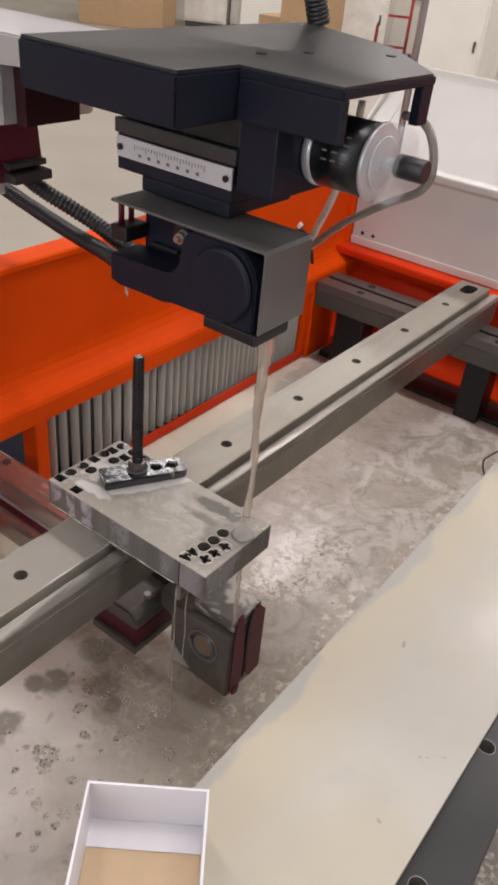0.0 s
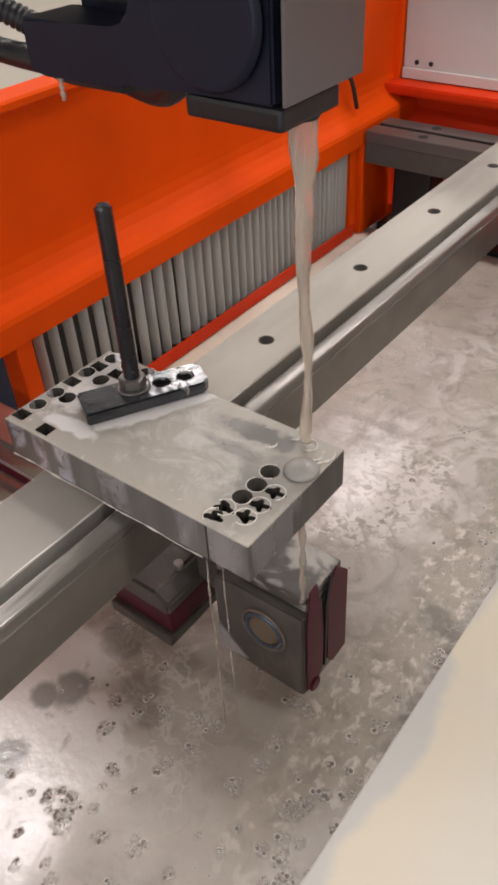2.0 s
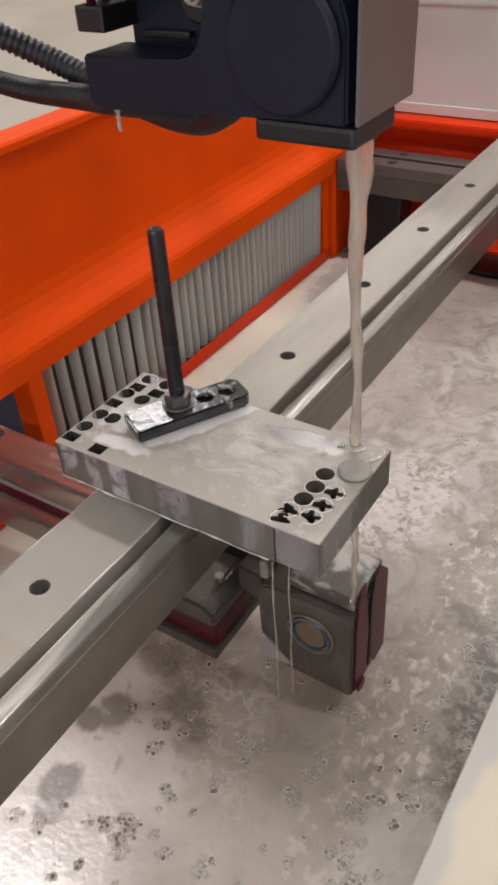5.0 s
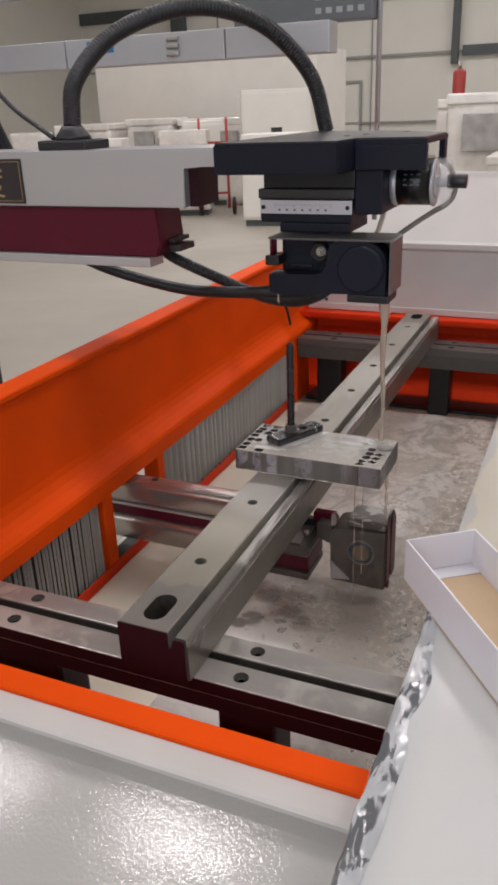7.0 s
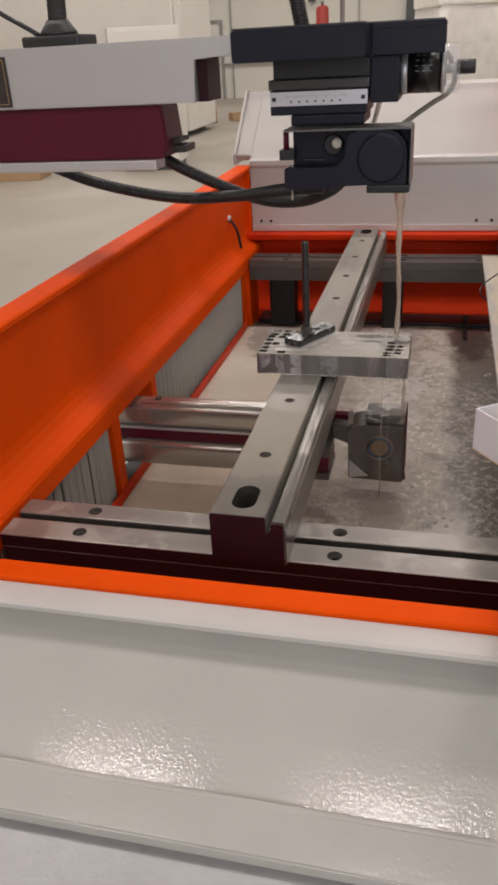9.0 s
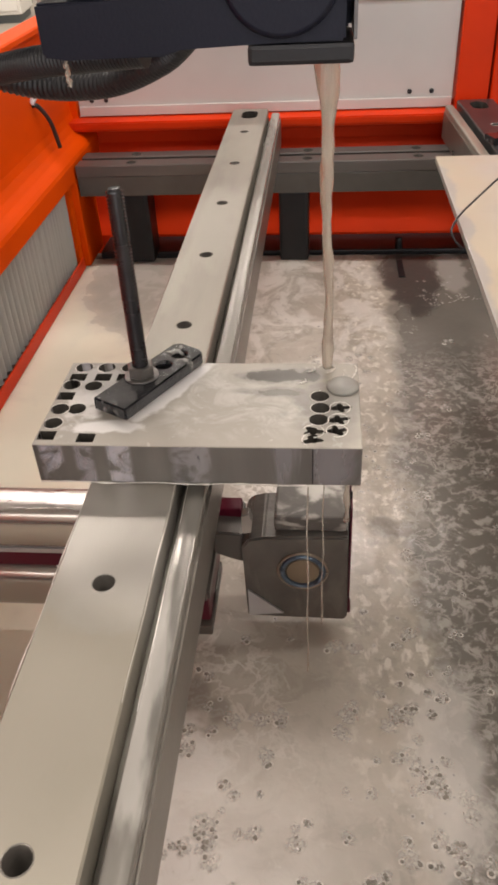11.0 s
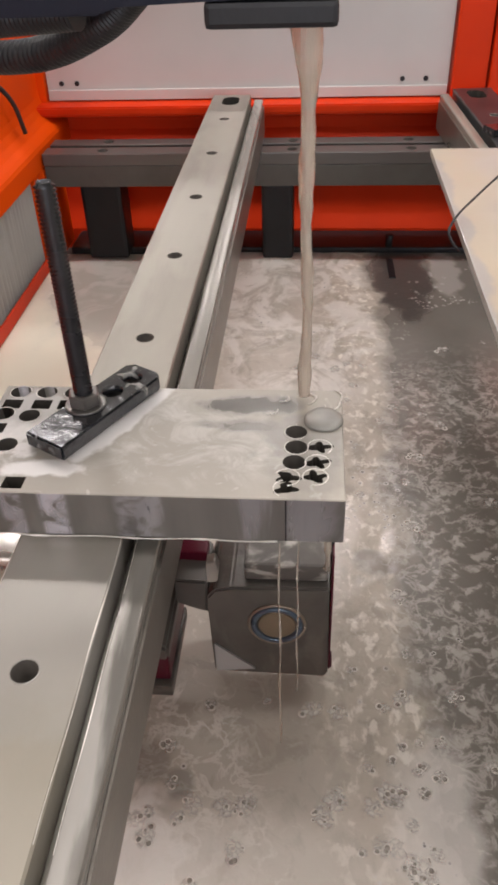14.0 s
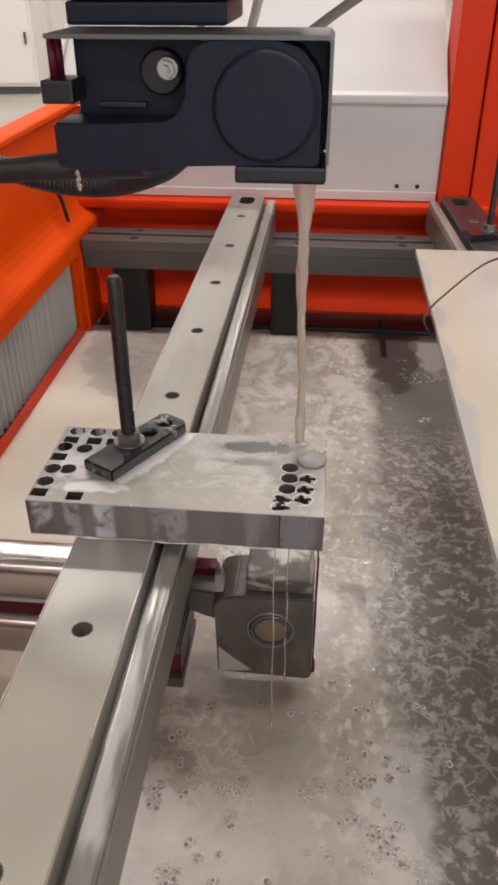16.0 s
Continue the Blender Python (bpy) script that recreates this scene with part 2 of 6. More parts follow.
blotches(grimy_steel, (0.22, 0.205, 0.185), 30, 0.55, 0.70, 0.3, 0.5, detail=9, stretch=(1, 1, 0.4))
blotches(grimy_block, (0.42, 0.40, 0.36), 26, 0.44, 0.60, 0.3, 0.85, detail=9, stretch=(1, 1, 3))
rubber = paint("black_conduit", (0.014, 0.014, 0.016), 0.42, vary=0.2, scale=40, bump=0.05)
nut_m = paint("wet_dull_nut", (0.16, 0.15, 0.14), 0.3, 0.6, vary=0.2, scale=70)
wet_stud = paint("oily_black_thread", (0.050, 0.050, 0.054), 0.28, 0.6, vary=0.3, scale=60)
silver = paint("satin_steel_arm", (0.52, 0.515, 0.53), 0.34, 0.55, vary=0.05, scale=10, bump=0.04, bump_scale=300, stretch=(0.1, 1, 1))
zinc_dark = paint("dull_dark_bolt", (0.075, 0.072, 0.07), 0.42, 0.4, vary=0.25, scale=70)
zinc = paint("zinc_bolt", (0.40, 0.385, 0.36), 0.32, 0.85, vary=0.15, scale=60)
hose_cloudy = paint("cloudy_grey_hose", (0.22, 0.195, 0.165), 0.2, vary=0.25, scale=45, bump=0.1, bump_scale=80, spec=0.7)
hose_cloudy.node_tree.nodes["Principled BSDF"].inputs["Alpha"].default_value = 0.72
hose_pale = paint("pale_clear_hose", (0.66, 0.61, 0.55), 0.2, vary=0.2, scale=60, bump=0.15, bump_scale=120, spec=0.7)
hose_pale.node_tree.nodes["Principled BSDF"].inputs["Alpha"].default_value = 0.75
cap_clear = paint("pale_motor_hub", (0.42, 0.42, 0.43), 0.2, 0.1, vary=0.15, scale=50, bump=0.1, bump_scale=90)
cap_shell = paint("clear_plastic_shell", (0.80, 0.80, 0.82), 0.08, vary=0.05, bump=0, spec=0.9)
cap_shell.node_tree.nodes["Principled BSDF"].inputs["Alpha"].default_value = 0.13
label_black = paint("black_motor_label", (0.006, 0.006, 0.008), 0.3, vary=0.1)
print_grey = paint("grey_print", (0.14, 0.14, 0.145), 0.5)
scale_plate = paint("brushed_scale_plate", (0.62, 0.63, 0.68), 0.35, 0.35, vary=0.05, scale=20, stretch=(0.1, 1, 1))
fabric = paint("grey_bellows_cloth", (0.43, 0.415, 0.385), 0.7, vary=0.25, scale=25, bump=0.25, bump_scale=500, stretch=(1, 1, 0.2))
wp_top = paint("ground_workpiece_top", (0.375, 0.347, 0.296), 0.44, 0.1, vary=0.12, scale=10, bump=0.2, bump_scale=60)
slug_m = paint("milky_wet_slug", (0.27, 0.262, 0.235), 0.36, vary=0.2, scale=60, bump=0.2, bump_scale=120, coat=0.2)
# oily walls, with the shade inside holes and slots put into the colour
hole_dark = paint("shaded_oily_hole_wall", (0.045, 0.040, 0.034), 0.7, vary=0.4, scale=120, spec=0.2)
# greyer than the head's paint: reflected light is put into the base colour
cover_grey = paint("lit_grey_cover_sheet", (0.12, 0.117, 0.117), 0.36, 0.3, vary=0.15, scale=12, bump=0.08, bump_scale=350)
# darker than the plate's top: the sides' shade is in this colour
wp_side = paint("shaded_workpiece_side", (0.15, 0.14, 0.126), 0.34, 0.35, vary=0.4, scale=34, bump=0.12, bump_scale=160, stretch=(1, 1, 0.12))
# lilac blotches paint the reflections on the sides
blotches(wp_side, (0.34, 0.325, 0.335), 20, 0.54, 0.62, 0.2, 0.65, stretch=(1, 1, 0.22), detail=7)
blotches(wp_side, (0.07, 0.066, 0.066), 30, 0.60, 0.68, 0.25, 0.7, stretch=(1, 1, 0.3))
board_white = paint("white_plastic_board", (0.445, 0.425, 0.38), 0.38, vary=0.08, scale=9, bump=0.06, bump_scale=120, coat=0.15)


def edge_band(m, x0, x1, colour, amount, wob):
    """A stain that keeps to a strip along the board, with a wavering border."""
    nt = m.node_tree
    b = nt.nodes["Principled BSDF"]
    tc = nt.nodes.new("ShaderNodeTexCoord")
    sep = nt.nodes.new("ShaderNodeSeparateXYZ")
    nt.links.new(tc.outputs["Object"], sep.inputs[0])
    n = nt.nodes.new("ShaderNodeTexNoise")
    n.inputs["Scale"].default_value, n.inputs["Detail"].default_value = 8, 6
    nt.links.new(tc.outputs["Object"], n.inputs["Vector"])
    add = nt.nodes.new("ShaderNodeMath")
    add.operation, add.inputs[1].default_value = "MULTIPLY_ADD", wob
    nt.links.new(n.outputs[0], add.inputs[0])
    nt.links.new(sep.outputs[0], add.inputs[2])
    rg = nt.nodes.new("ShaderNodeMapRange")
    rg.interpolation_type = "SMOOTHSTEP"
    rg.inputs["From Min"].default_value, rg.inputs["From Max"].default_value, rg.inputs["To Max"].default_value = x1 + wob / 2, x0 + wob / 2, amount
    nt.links.new(add.outputs[0], rg.inputs["Value"])
    mix = nt.nodes.new("ShaderNodeMix")
    mix.data_type = "RGBA"
    nt.links.new(rg.outputs[0], mix.inputs[0])
    nt.links.new(b.inputs["Base Color"].links[0].from_socket, mix.inputs[6])
    mix.inputs[7].default_value = (*colour, 1)
    nt.links.new(mix.outputs[2], b.inputs["Base Color"])


blotches(board_white, (0.43, 0.385, 0.27), 4.5, 0.46, 0.66, None, 0.45)
blotches(board_white, (0.37, 0.365, 0.35), 11, 0.54, 0.70, None, 0.4)
edge_band(board_white, -0.075, 0.0, (0.46, 0.40, 0.28), 0.6, 0.12)
edge_band(board_white, -0.090, -0.080, (0.34, 0.335, 0.32), 0.85, 0.085)
blotches(board_white, (0.16, 0.15, 0.13), 26, 0.70, 0.76, 0.3, 0.6)
card_white = paint("white_card", (0.70, 0.69, 0.73), 0.6, vary=0.03, scale=20, bump=0.03)
card_tan = paint("tan_card", (0.52, 0.38, 0.24), 0.7, vary=0.06, scale=40, bump=0.05)
concrete = paint("hall_floor_paint", (0.325, 0.295, 0.245), 0.5, vary=0.08, scale=2.5, bump=0.03, bump_scale=60)
blotches(concrete, (0.45, 0.42, 0.365), 0.5, 0.42, 0.72, 0.4, 0.5)
wall_panel = paint("hall_wall_panel", (0.70, 0.68, 0.61), 0.6, vary=0.05, scale=1.2, bump=0.02)
wall_steel = paint("hall_column_grey", (0.075, 0.085, 0.085), 0.5, vary=0.15, scale=3)
seam_grey = paint("grey_panel_seam", (0.30, 0.30, 0.28), 0.5, vary=0.1, scale=3)
ceiling_m = paint("hall_ceiling", (0.45, 0.44, 0.42), 0.7, vary=0.05, scale=1)
machine_white = paint("white_machine_paint", (0.78, 0.755, 0.70), 0.45, vary=0.05, scale=3)
wrap = paint("milky_wrap_film", (0.76, 0.725, 0.67), 0.3, vary=0.16, scale=8, bump=0.6, bump_scale=18, coat=0.3)
carton = paint("brown_carton", (0.42, 0.27, 0.15), 0.75, vary=0.08, scale=10)
red_paint = paint("red_paint", (0.35, 0.03, 0.02), 0.45, vary=0.1)
blue_label = paint("blue_sticker", (0.01, 0.17, 0.42), 0.4, vary=0.06)
dark_glass = paint("dark_window", (0.03, 0.032, 0.035), 0.15, vary=0.2)
grey_case = paint("grey_instrument_case", (0.15, 0.16, 0.165), 0.5, vary=0.06)
key_dark = paint("grey_keys", (0.24, 0.25, 0.255), 0.5)
key_light = paint("pale_keys", (0.42, 0.43, 0.44), 0.5)
brass = paint("gilt_letters", (0.50, 0.36, 0.16), 0.35, 0.5)
plaque_m = paint("dark_brown_plaque", (0.045, 0.035, 0.038), 0.35, 0.3)


def glow(name, colour, strength):
    m = bpy.data.materials.new(name)
    m.use_nodes = True
    b = m.node_tree.nodes["Principled BSDF"]
    b.inputs["Base Color"].default_value = (0, 0, 0, 1)
    b.inputs["Emission Color"].default_value, b.inputs["Emission Strength"].default_value = (*colour, 1), strength
    return m


digits = glow("green_digits", (0.16, 1.0, 0.04), 2.6)

# the wet tray: grey sheet steel under a film of milky fluid with foam
tray_wet = paint("wet_tray_steel", (0.42, 0.385, 0.33), 0.4, 0.0, vary=0.2, scale=9, bump=0.2, bump_scale=130, coat=0.30, coat_rough=0.09)
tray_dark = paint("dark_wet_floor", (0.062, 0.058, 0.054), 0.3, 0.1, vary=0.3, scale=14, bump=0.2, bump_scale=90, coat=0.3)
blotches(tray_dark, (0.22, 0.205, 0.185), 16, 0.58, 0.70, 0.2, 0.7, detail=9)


def froth_dots(m, scale, size, cluster, low, dark, pale):
    """Small dark bubbles with pale rims, gathered in clusters."""
    nt = m.node_tree
    b = nt.nodes["Principled BSDF"]
    tc = nt.nodes.new("ShaderNodeTexCoord")
    v = nt.nodes.new("ShaderNodeTexVoronoi")
    v.inputs["Scale"].default_value, v.inputs["Randomness"].default_value = scale, 1.0
    nt.links.new(tc.outputs["Object"], v.inputs["Vector"])
    n = nt.nodes.new("ShaderNodeTexNoise")
    n.inputs["Scale"].default_value, n.inputs["Detail"].default_value = cluster, 4
    nt.links.new(tc.outputs["Object"], n.inputs["Vector"])
    gate = nt.nodes.new("ShaderNodeMapRange")
    gate.inputs["From Min"].default_value, gate.inputs["From Max"].default_value = low, low + 0.05
    nt.links.new(n.outputs[0], gate.inputs["Value"])
    base = b.inputs["Base Color"].links[0].from_socket
    for lo, hi, colour in ((size * 1.7, size * 1.3, pale), (size, size * 0.7, dark)):
        rg = nt.nodes.new("ShaderNodeMapRange")
        rg.inputs["From Min"].default_value, rg.inputs["From Max"].default_value = lo, hi
        nt.links.new(v.outputs["Distance"], rg.inputs["Value"])
        mul = nt.nodes.new("ShaderNodeMath")
        mul.operation = "MULTIPLY"
        nt.links.new(rg.outputs[0], mul.inputs[0])
        nt.links.new(gate.outputs[0], mul.inputs[1])
        mix = nt.nodes.new("ShaderNodeMix")
        mix.data_type = "RGBA"
        nt.links.new(mul.outputs[0], mix.inputs[0])
        nt.links.new(base, mix.inputs[6])
        mix.inputs[7].default_value = (*colour, 1)
        base = mix.outputs[2]
    nt.links.new(base, b.inputs["Base Color"])
    return m


def n_noise(nt, vec, scale, detail=6, twist=0.0, rough=0.55):
    n = nt.nodes.new("ShaderNodeTexNoise")
    n.inputs["Scale"].default_value, n.inputs["Detail"].default_value = scale, detail
    n.inputs["Distortion"].default_value, n.inputs["Roughness"].default_value = twist, rough
    nt.links.new(vec, n.inputs["Vector"])
    return n.outputs[0]


def n_range(nt, value, low, high, amount=1.0):
    r = nt.nodes.new("ShaderNodeMapRange")
    r.interpolation_type = "SMOOTHSTEP"
    r.inputs["From Min"].default_value, r.inputs["From Max"].default_value, r.inputs["To Max"].default_value = low, high, amount
    nt.links.new(value, r.inputs["Value"])
    return r.outputs[0]


def n_math(nt, kind, a, c):
    m = nt.nodes.new("ShaderNodeMath")
    m.operation = kind
    for s, v in zip(m.inputs, (a, c)):
        if isinstance(v, (int, float)):
            s.default_value = v
        else:
            nt.links.new(v, s)
    return m.outputs[0]


def n_vec(nt, kind, a, c):
    m = nt.nodes.new("ShaderNodeVectorMath")
    m.operation = kind
    for s, v in zip(m.inputs, (a, c)):
        if isinstance(v, tuple):
            s.default_value = v
        else:
            nt.links.new(v, s)
    return m.outputs["Value"] if kind == "LENGTH" else m.outputs[0]


def lay(m, mask, colour, rough=None):
    """Lays a colour, and a gloss, over what a material already has, where the mask is."""
    nt = m.node_tree
    b = nt.nodes["Principled BSDF"]
    for socket, value in (("Base Color", (*colour, 1)), ("Roughness", rough)):
        if value is None:
            continue
        mix = nt.nodes.new("ShaderNodeMix")
        mix.data_type = "RGBA" if socket == "Base Color" else "FLOAT"
        a, c, out = (mix.inputs[6], mix.inputs[7], mix.outputs[2]) if socket == "Base Color" else (mix.inputs[2], mix.inputs[3], mix.outputs[0])
        nt.links.new(mask, mix.inputs[0])
        nt.links.new(b.inputs[socket].links[0].from_socket, a)
        c.default_value = value
        nt.links.new(out, b.inputs[socket])


def place_of(m):
    """The place on the thing in the hall, and its x and y."""
    nt = m.node_tree
    geo = nt.nodes.new("ShaderNodeNewGeometry")
    sep = nt.nodes.new("ShaderNodeSeparateXYZ")
    nt.links.new(geo.outputs["Position"], sep.inputs[0])
    return nt, geo.outputs["Position"], sep.outputs[0], sep.outputs[1]


def stain(nt, pos, x, y, rx, ry, ragged=0.6, scale=25.0, soft=0.5, amount=1.0, turn=0.0):
    """A mask for one stain with a ragged rounded border."""
    v = n_vec(nt, "SUBTRACT", pos, (x, y, 0))
    if turn:
        r = nt.nodes.new("ShaderNodeVectorRotate")
        r.rotation_type = "Z_AXIS"
        r.inputs["Angle"].default_value = math.radians(-turn)
        nt.links.new(v, r.inputs["Vector"])
        v = r.outputs[0]
    d = n_vec(nt, "LENGTH", n_vec(nt, "MULTIPLY", v, (1 / rx, 1 / ry, 0)), (0.0, 0.0, 0.0))
    w = n_math(nt, "MULTIPLY", n_math(nt, "SUBTRACT", n_noise(nt, pos, scale, 7), 0.5), ragged * 2)
    return n_range(nt, n_math(nt, "ADD", d, w), 1.0 + soft / 2, 1.0 - soft / 2, amount)


def many(nt, masks):
    out = masks[0]
    for k in masks[1:]:
        out = n_math(nt, "MAXIMUM", out, k)
    return out


nt, pos, px, py = place_of(tray_wet)
lay(tray_wet, n_range(nt, n_noise(nt, pos, 5, 9, 0.8), 0.45, 0.62, 0.6), (0.48, 0.445, 0.385))
lay(tray_wet, n_range(nt, n_noise(nt, pos, 20, 8, 1.2, 0.66), 0.49, 0.62, 0.55), (0.29, 0.26, 0.215))
lay(tray_wet, n_range(nt, n_noise(nt, pos, 48, 7, 0.8, 0.7), 0.57, 0.68, 0.7), (0.60, 0.57, 0.51))
# the run along the trough: tan, flecked with froth, stirred into brown streaks
strip = n_math(nt, "ADD", px, n_math(nt, "MULTIPLY", n_noise(nt, pos, 9, 6), 0.10))
run = n_math(nt, "MULTIPLY", n_range(nt, strip, 0.215, 0.265), n_range(nt, strip, 0.375, 0.325))
lay(tray_wet, n_math(nt, "MULTIPLY", run, n_range(nt, py, 0.3, 0.6, 0.7)), (0.47, 0.42, 0.34))
streaky = n_vec(nt, "MULTIPLY", pos, (1.0, 0.75, 1.0))
fleck = n_range(nt, n_noise(nt, streaky, 70, 5, 0.35, 0.6), 0.50, 0.66)
brown = n_range(nt, n_noise(nt, streaky, 40, 6, 0.3, 0.6), 0.48, 0.64, 0.6)
lay(tray_wet, n_math(nt, "MULTIPLY", n_math(nt, "MULTIPLY", run, brown), n_range(nt, py, 0.25, 0.6)), (0.28, 0.245, 0.195))
lay(tray_wet, n_math(nt, "MULTIPLY", n_math(nt, "MULTIPLY", run, fleck), n_range(nt, py, 0.25, 0.6, 0.9)), (0.78, 0.74, 0.66))
# milky swirls and pale puddles with some lamp glint painted in, dark wet spots
wavy = n_vec(nt, "MULTIPLY", pos, (1.0, 0.7, 1.0))
swirl = n_range(nt, n_noise(nt, wavy, 15, 9, 1.3, 0.64), 0.42, 0.58)
milky = many(nt, [stain(nt, pos, 0.14, 1.40, 0.15, 0.34, 0.5, 9), stain(nt, pos, 0.08, 1.00, 0.14, 0.16, 0.6, 12), stain(nt, pos, 0.12, 0.80, 0.09, 0.08, 0.6, 14, amount=0.6)])
lay(tray_wet, n_math(nt, "MULTIPLY", milky, n_math(nt, "MULTIPLY", swirl, 0.8)), (0.68, 0.65, 0.60), 0.3)
# speckled lamp reflection on the chop, painted as near-white
splash_glint = n_math(nt, "MULTIPLY", stain(nt, pos, 0.09, 0.95, 0.07, 0.12, 1.0, 26, 0.7), n_range(nt, n_noise(nt, pos, 75, 5, 0.8, 0.6), 0.42, 0.54))
lay(tray_wet, splash_glint, (0.80, 0.77, 0.72), 0.3)
# pale puddles; part of this white is a painted lamp reflection
bright = many(nt, [stain(nt, pos, -0.01, 0.29, 0.14, 0.16, 0.7, 12, 0.9), stain(nt, pos, -0.06, 0.42, 0.06, 0.13, 0.7, 20, 0.6), stain(nt, pos, 0.01, 0.44, 0.055, 0.05, 1.0, 22, 0.5), stain(nt, pos, 0.12, 0.24, 0.10, 0.05, 1.0, 18, 0.8, 0.6), stain(nt, pos, -0.03, 0.33, 0.04, 0.05, 0.8, 30, 0.4, 0.6)])
lay(tray_wet, n_math(nt, "MULTIPLY", bright, n_range(nt, n_noise(nt, pos, 30, 8, 1.0), 0.26, 0.44, 1.0)), (0.74, 0.715, 0.67), 0.25)
curd = n_math(nt, "MULTIPLY", stain(nt, pos, 0.02, 0.50, 0.11, 0.13, 0.9, 16, 0.5), n_range(nt, n_math(nt, "ABSOLUTE", n_math(nt, "SUBTRACT", n_noise(nt, pos, 30, 5, 0.5, 0.6), 0.5), 0.0), 0.05, 0.0, 0.7))
lay(tray_wet, curd, (0.70, 0.675, 0.62))
lay(tray_wet, stain(nt, pos, 0.12, 0.40, 0.10, 0.10, 0.8, 14, 0.8, 0.3), (0.60, 0.565, 0.50), 0.3)
lay(tray_wet, stain(nt, pos, 0.12, 0.57, 0.10, 0.07, 0.6, 10, 1.0, 0.25), (0.30, 0.27, 0.22))
spots = [stain(nt, pos, sx, sy, r, r * 1.1, 0.55, 40, 0.6, k) for sx, sy, r, k in ((-0.036, 0.377, 0.021, 0.8), (-0.030, 0.352, 0.015, 0.6), (-0.043, 0.474, 0.022, 0.75), (-0.062, 0.452, 0.016, 0.8), (-0.040, 0.558, 0.026, 0.6), (0.020, 0.520, 0.022, 0.5), (0.055, 0.500, 0.014, 0.5), (0.245, 0.79, 0.020, 0.6), (0.29, 0.62, 0.02, 0.6), (0.315, 0.70, 0.016, 0.5))]
lay(tray_wet, many(nt, spots), (0.17, 0.158, 0.135))
# the trough beyond, brown-grey under a net of froth
edge = n_math(nt, "ADD", px, n_math(nt, "MULTIPLY", n_math(nt, "SUBTRACT", n_noise(nt, pos, 8, 6), 0.5), 0.12))
side_gate = n_math(nt, "MAXIMUM", n_range(nt, py, 0.52, 0.66), n_range(nt, edge, 0.272, 0.298))
deep = n_math(nt, "MULTIPLY", n_range(nt, edge, 0.268, 0.308), side_gate)
lay(tray_wet, deep, (0.185, 0.171, 0.150), 0.26)
lay(tray_wet, n_math(nt, "MULTIPLY", deep, n_range(nt, n_noise(nt, pos, 16, 6), 0.45, 0.65, 0.5)), (0.165, 0.152, 0.132))
ridge = n_math(nt, "ABSOLUTE", n_math(nt, "SUBTRACT", n_noise(nt, pos, 40, 4, 0.5), 0.5), 0.0)
net = n_range(nt, ridge, 0.06, 0.0, 0.75)
blob = n_range(nt, n_noise(nt, pos, 55, 5, 0.4, 0.6), 0.50, 0.64, 0.9)
vein = n_math(nt, "MAXIMUM", blob, n_math(nt, "MULTIPLY", net, n_range(nt, n_noise(nt, pos, 14, 5, 0.6), 0.40, 0.56)))
zone = n_math(nt, "MULTIPLY", n_range(nt, edge, 0.255, 0.29), n_math(nt, "MULTIPLY", n_range(nt, py, 1.34, 1.12), n_range(nt, py, 0.15, 0.4, 0.85)))
zone = n_math(nt, "MULTIPLY", zone, side_gate)
lay(tray_wet, n_math(nt, "MULTIPLY", vein, zone), (0.50, 0.475, 0.43))
lay(tray_wet, stain(nt, pos, 0.285, 0.46, 0.035, 0.11, 0.9, 20, 0.8, 0.7), (0.62, 0.595, 0.55))
lay(tray_wet, stain(nt, pos, 0.345, 1.57, 0.055, 0.16, 0.7, 22, 0.3, 0.9), (0.070, 0.064, 0.058), 0.3)
lay(tray_wet, stain(nt, pos, 0.43, 1.6, 0.03, 0.10, 0.7, 22, 0.4, 0.7), (0.42, 0.39, 0.36))
froth_dots(tray_wet, 55, 0.13, 9, 0.60, (0.12, 0.11, 0.095), (0.55, 0.53, 0.49))
froth_dots(tray_wet, 120, 0.20, 10, 0.60, (0.10, 0.09, 0.08), (0.58, 0.56, 0.52))

# the board's near end: cooler white, with crumpled film along its edge
nt, pos, px, py = place_of(board_white)
lay(board_white, n_range(nt, py, 0.30, 0.10, 0.8), (0.55, 0.555, 0.55))
near = n_math(nt, "MULTIPLY", n_range(nt, px, 0.40, 0.36), n_range(nt, py, 0.24, 0.14))
lay(board_white, n_math(nt, "MULTIPLY", near, 0.6), (0.43, 0.45, 0.465), 0.2)
crumple = paint("crumpled_clear_film", (0.46, 0.475, 0.485), 0.2, 0.05, vary=0.25, scale=18, bump=0.1, bump_scale=60, coat=0.5, coat_rough=0.06)
# dark and white reflections in the folds, painted as blotches
blotches(crumple, (0.06, 0.065, 0.072), 42, 0.52, 0.58, 0.15, 0.85, detail=3, stretch=(1.4, 0.5, 1))
blotches(crumple, (0.70, 0.71, 0.71), 30, 0.55, 0.64, 0.2, 0.8, detail=3, stretch=(1.2, 0.6, 1))

# the beam's top: a tan film between the wet stretch by the work and the bare dark end
nt, pos, px, py = place_of(steel)
along = n_math(nt, "ADD", py, n_math(nt, "MULTIPLY", n_math(nt, "SUBTRACT", n_noise(nt, pos, 13, 4), 0.5), 0.11))
film = n_math(nt, "MULTIPLY", n_range(nt, along, 0.128, 0.136), n_range(nt, along, 0.375, 0.352))
lay(steel, n_range(nt, along, 0.136, 0.128, 0.75), (0.20, 0.185, 0.165), 0.34)
lay(steel, n_math(nt, "MULTIPLY", film, 0.85), (0.28, 0.256, 0.206), 0.40)
lay(steel, n_math(nt, "MULTIPLY", film, n_range(nt, n_noise(nt, pos, 17, 5), 0.54, 0.66, 0.4)), (0.27, 0.25, 0.20), 0.34)
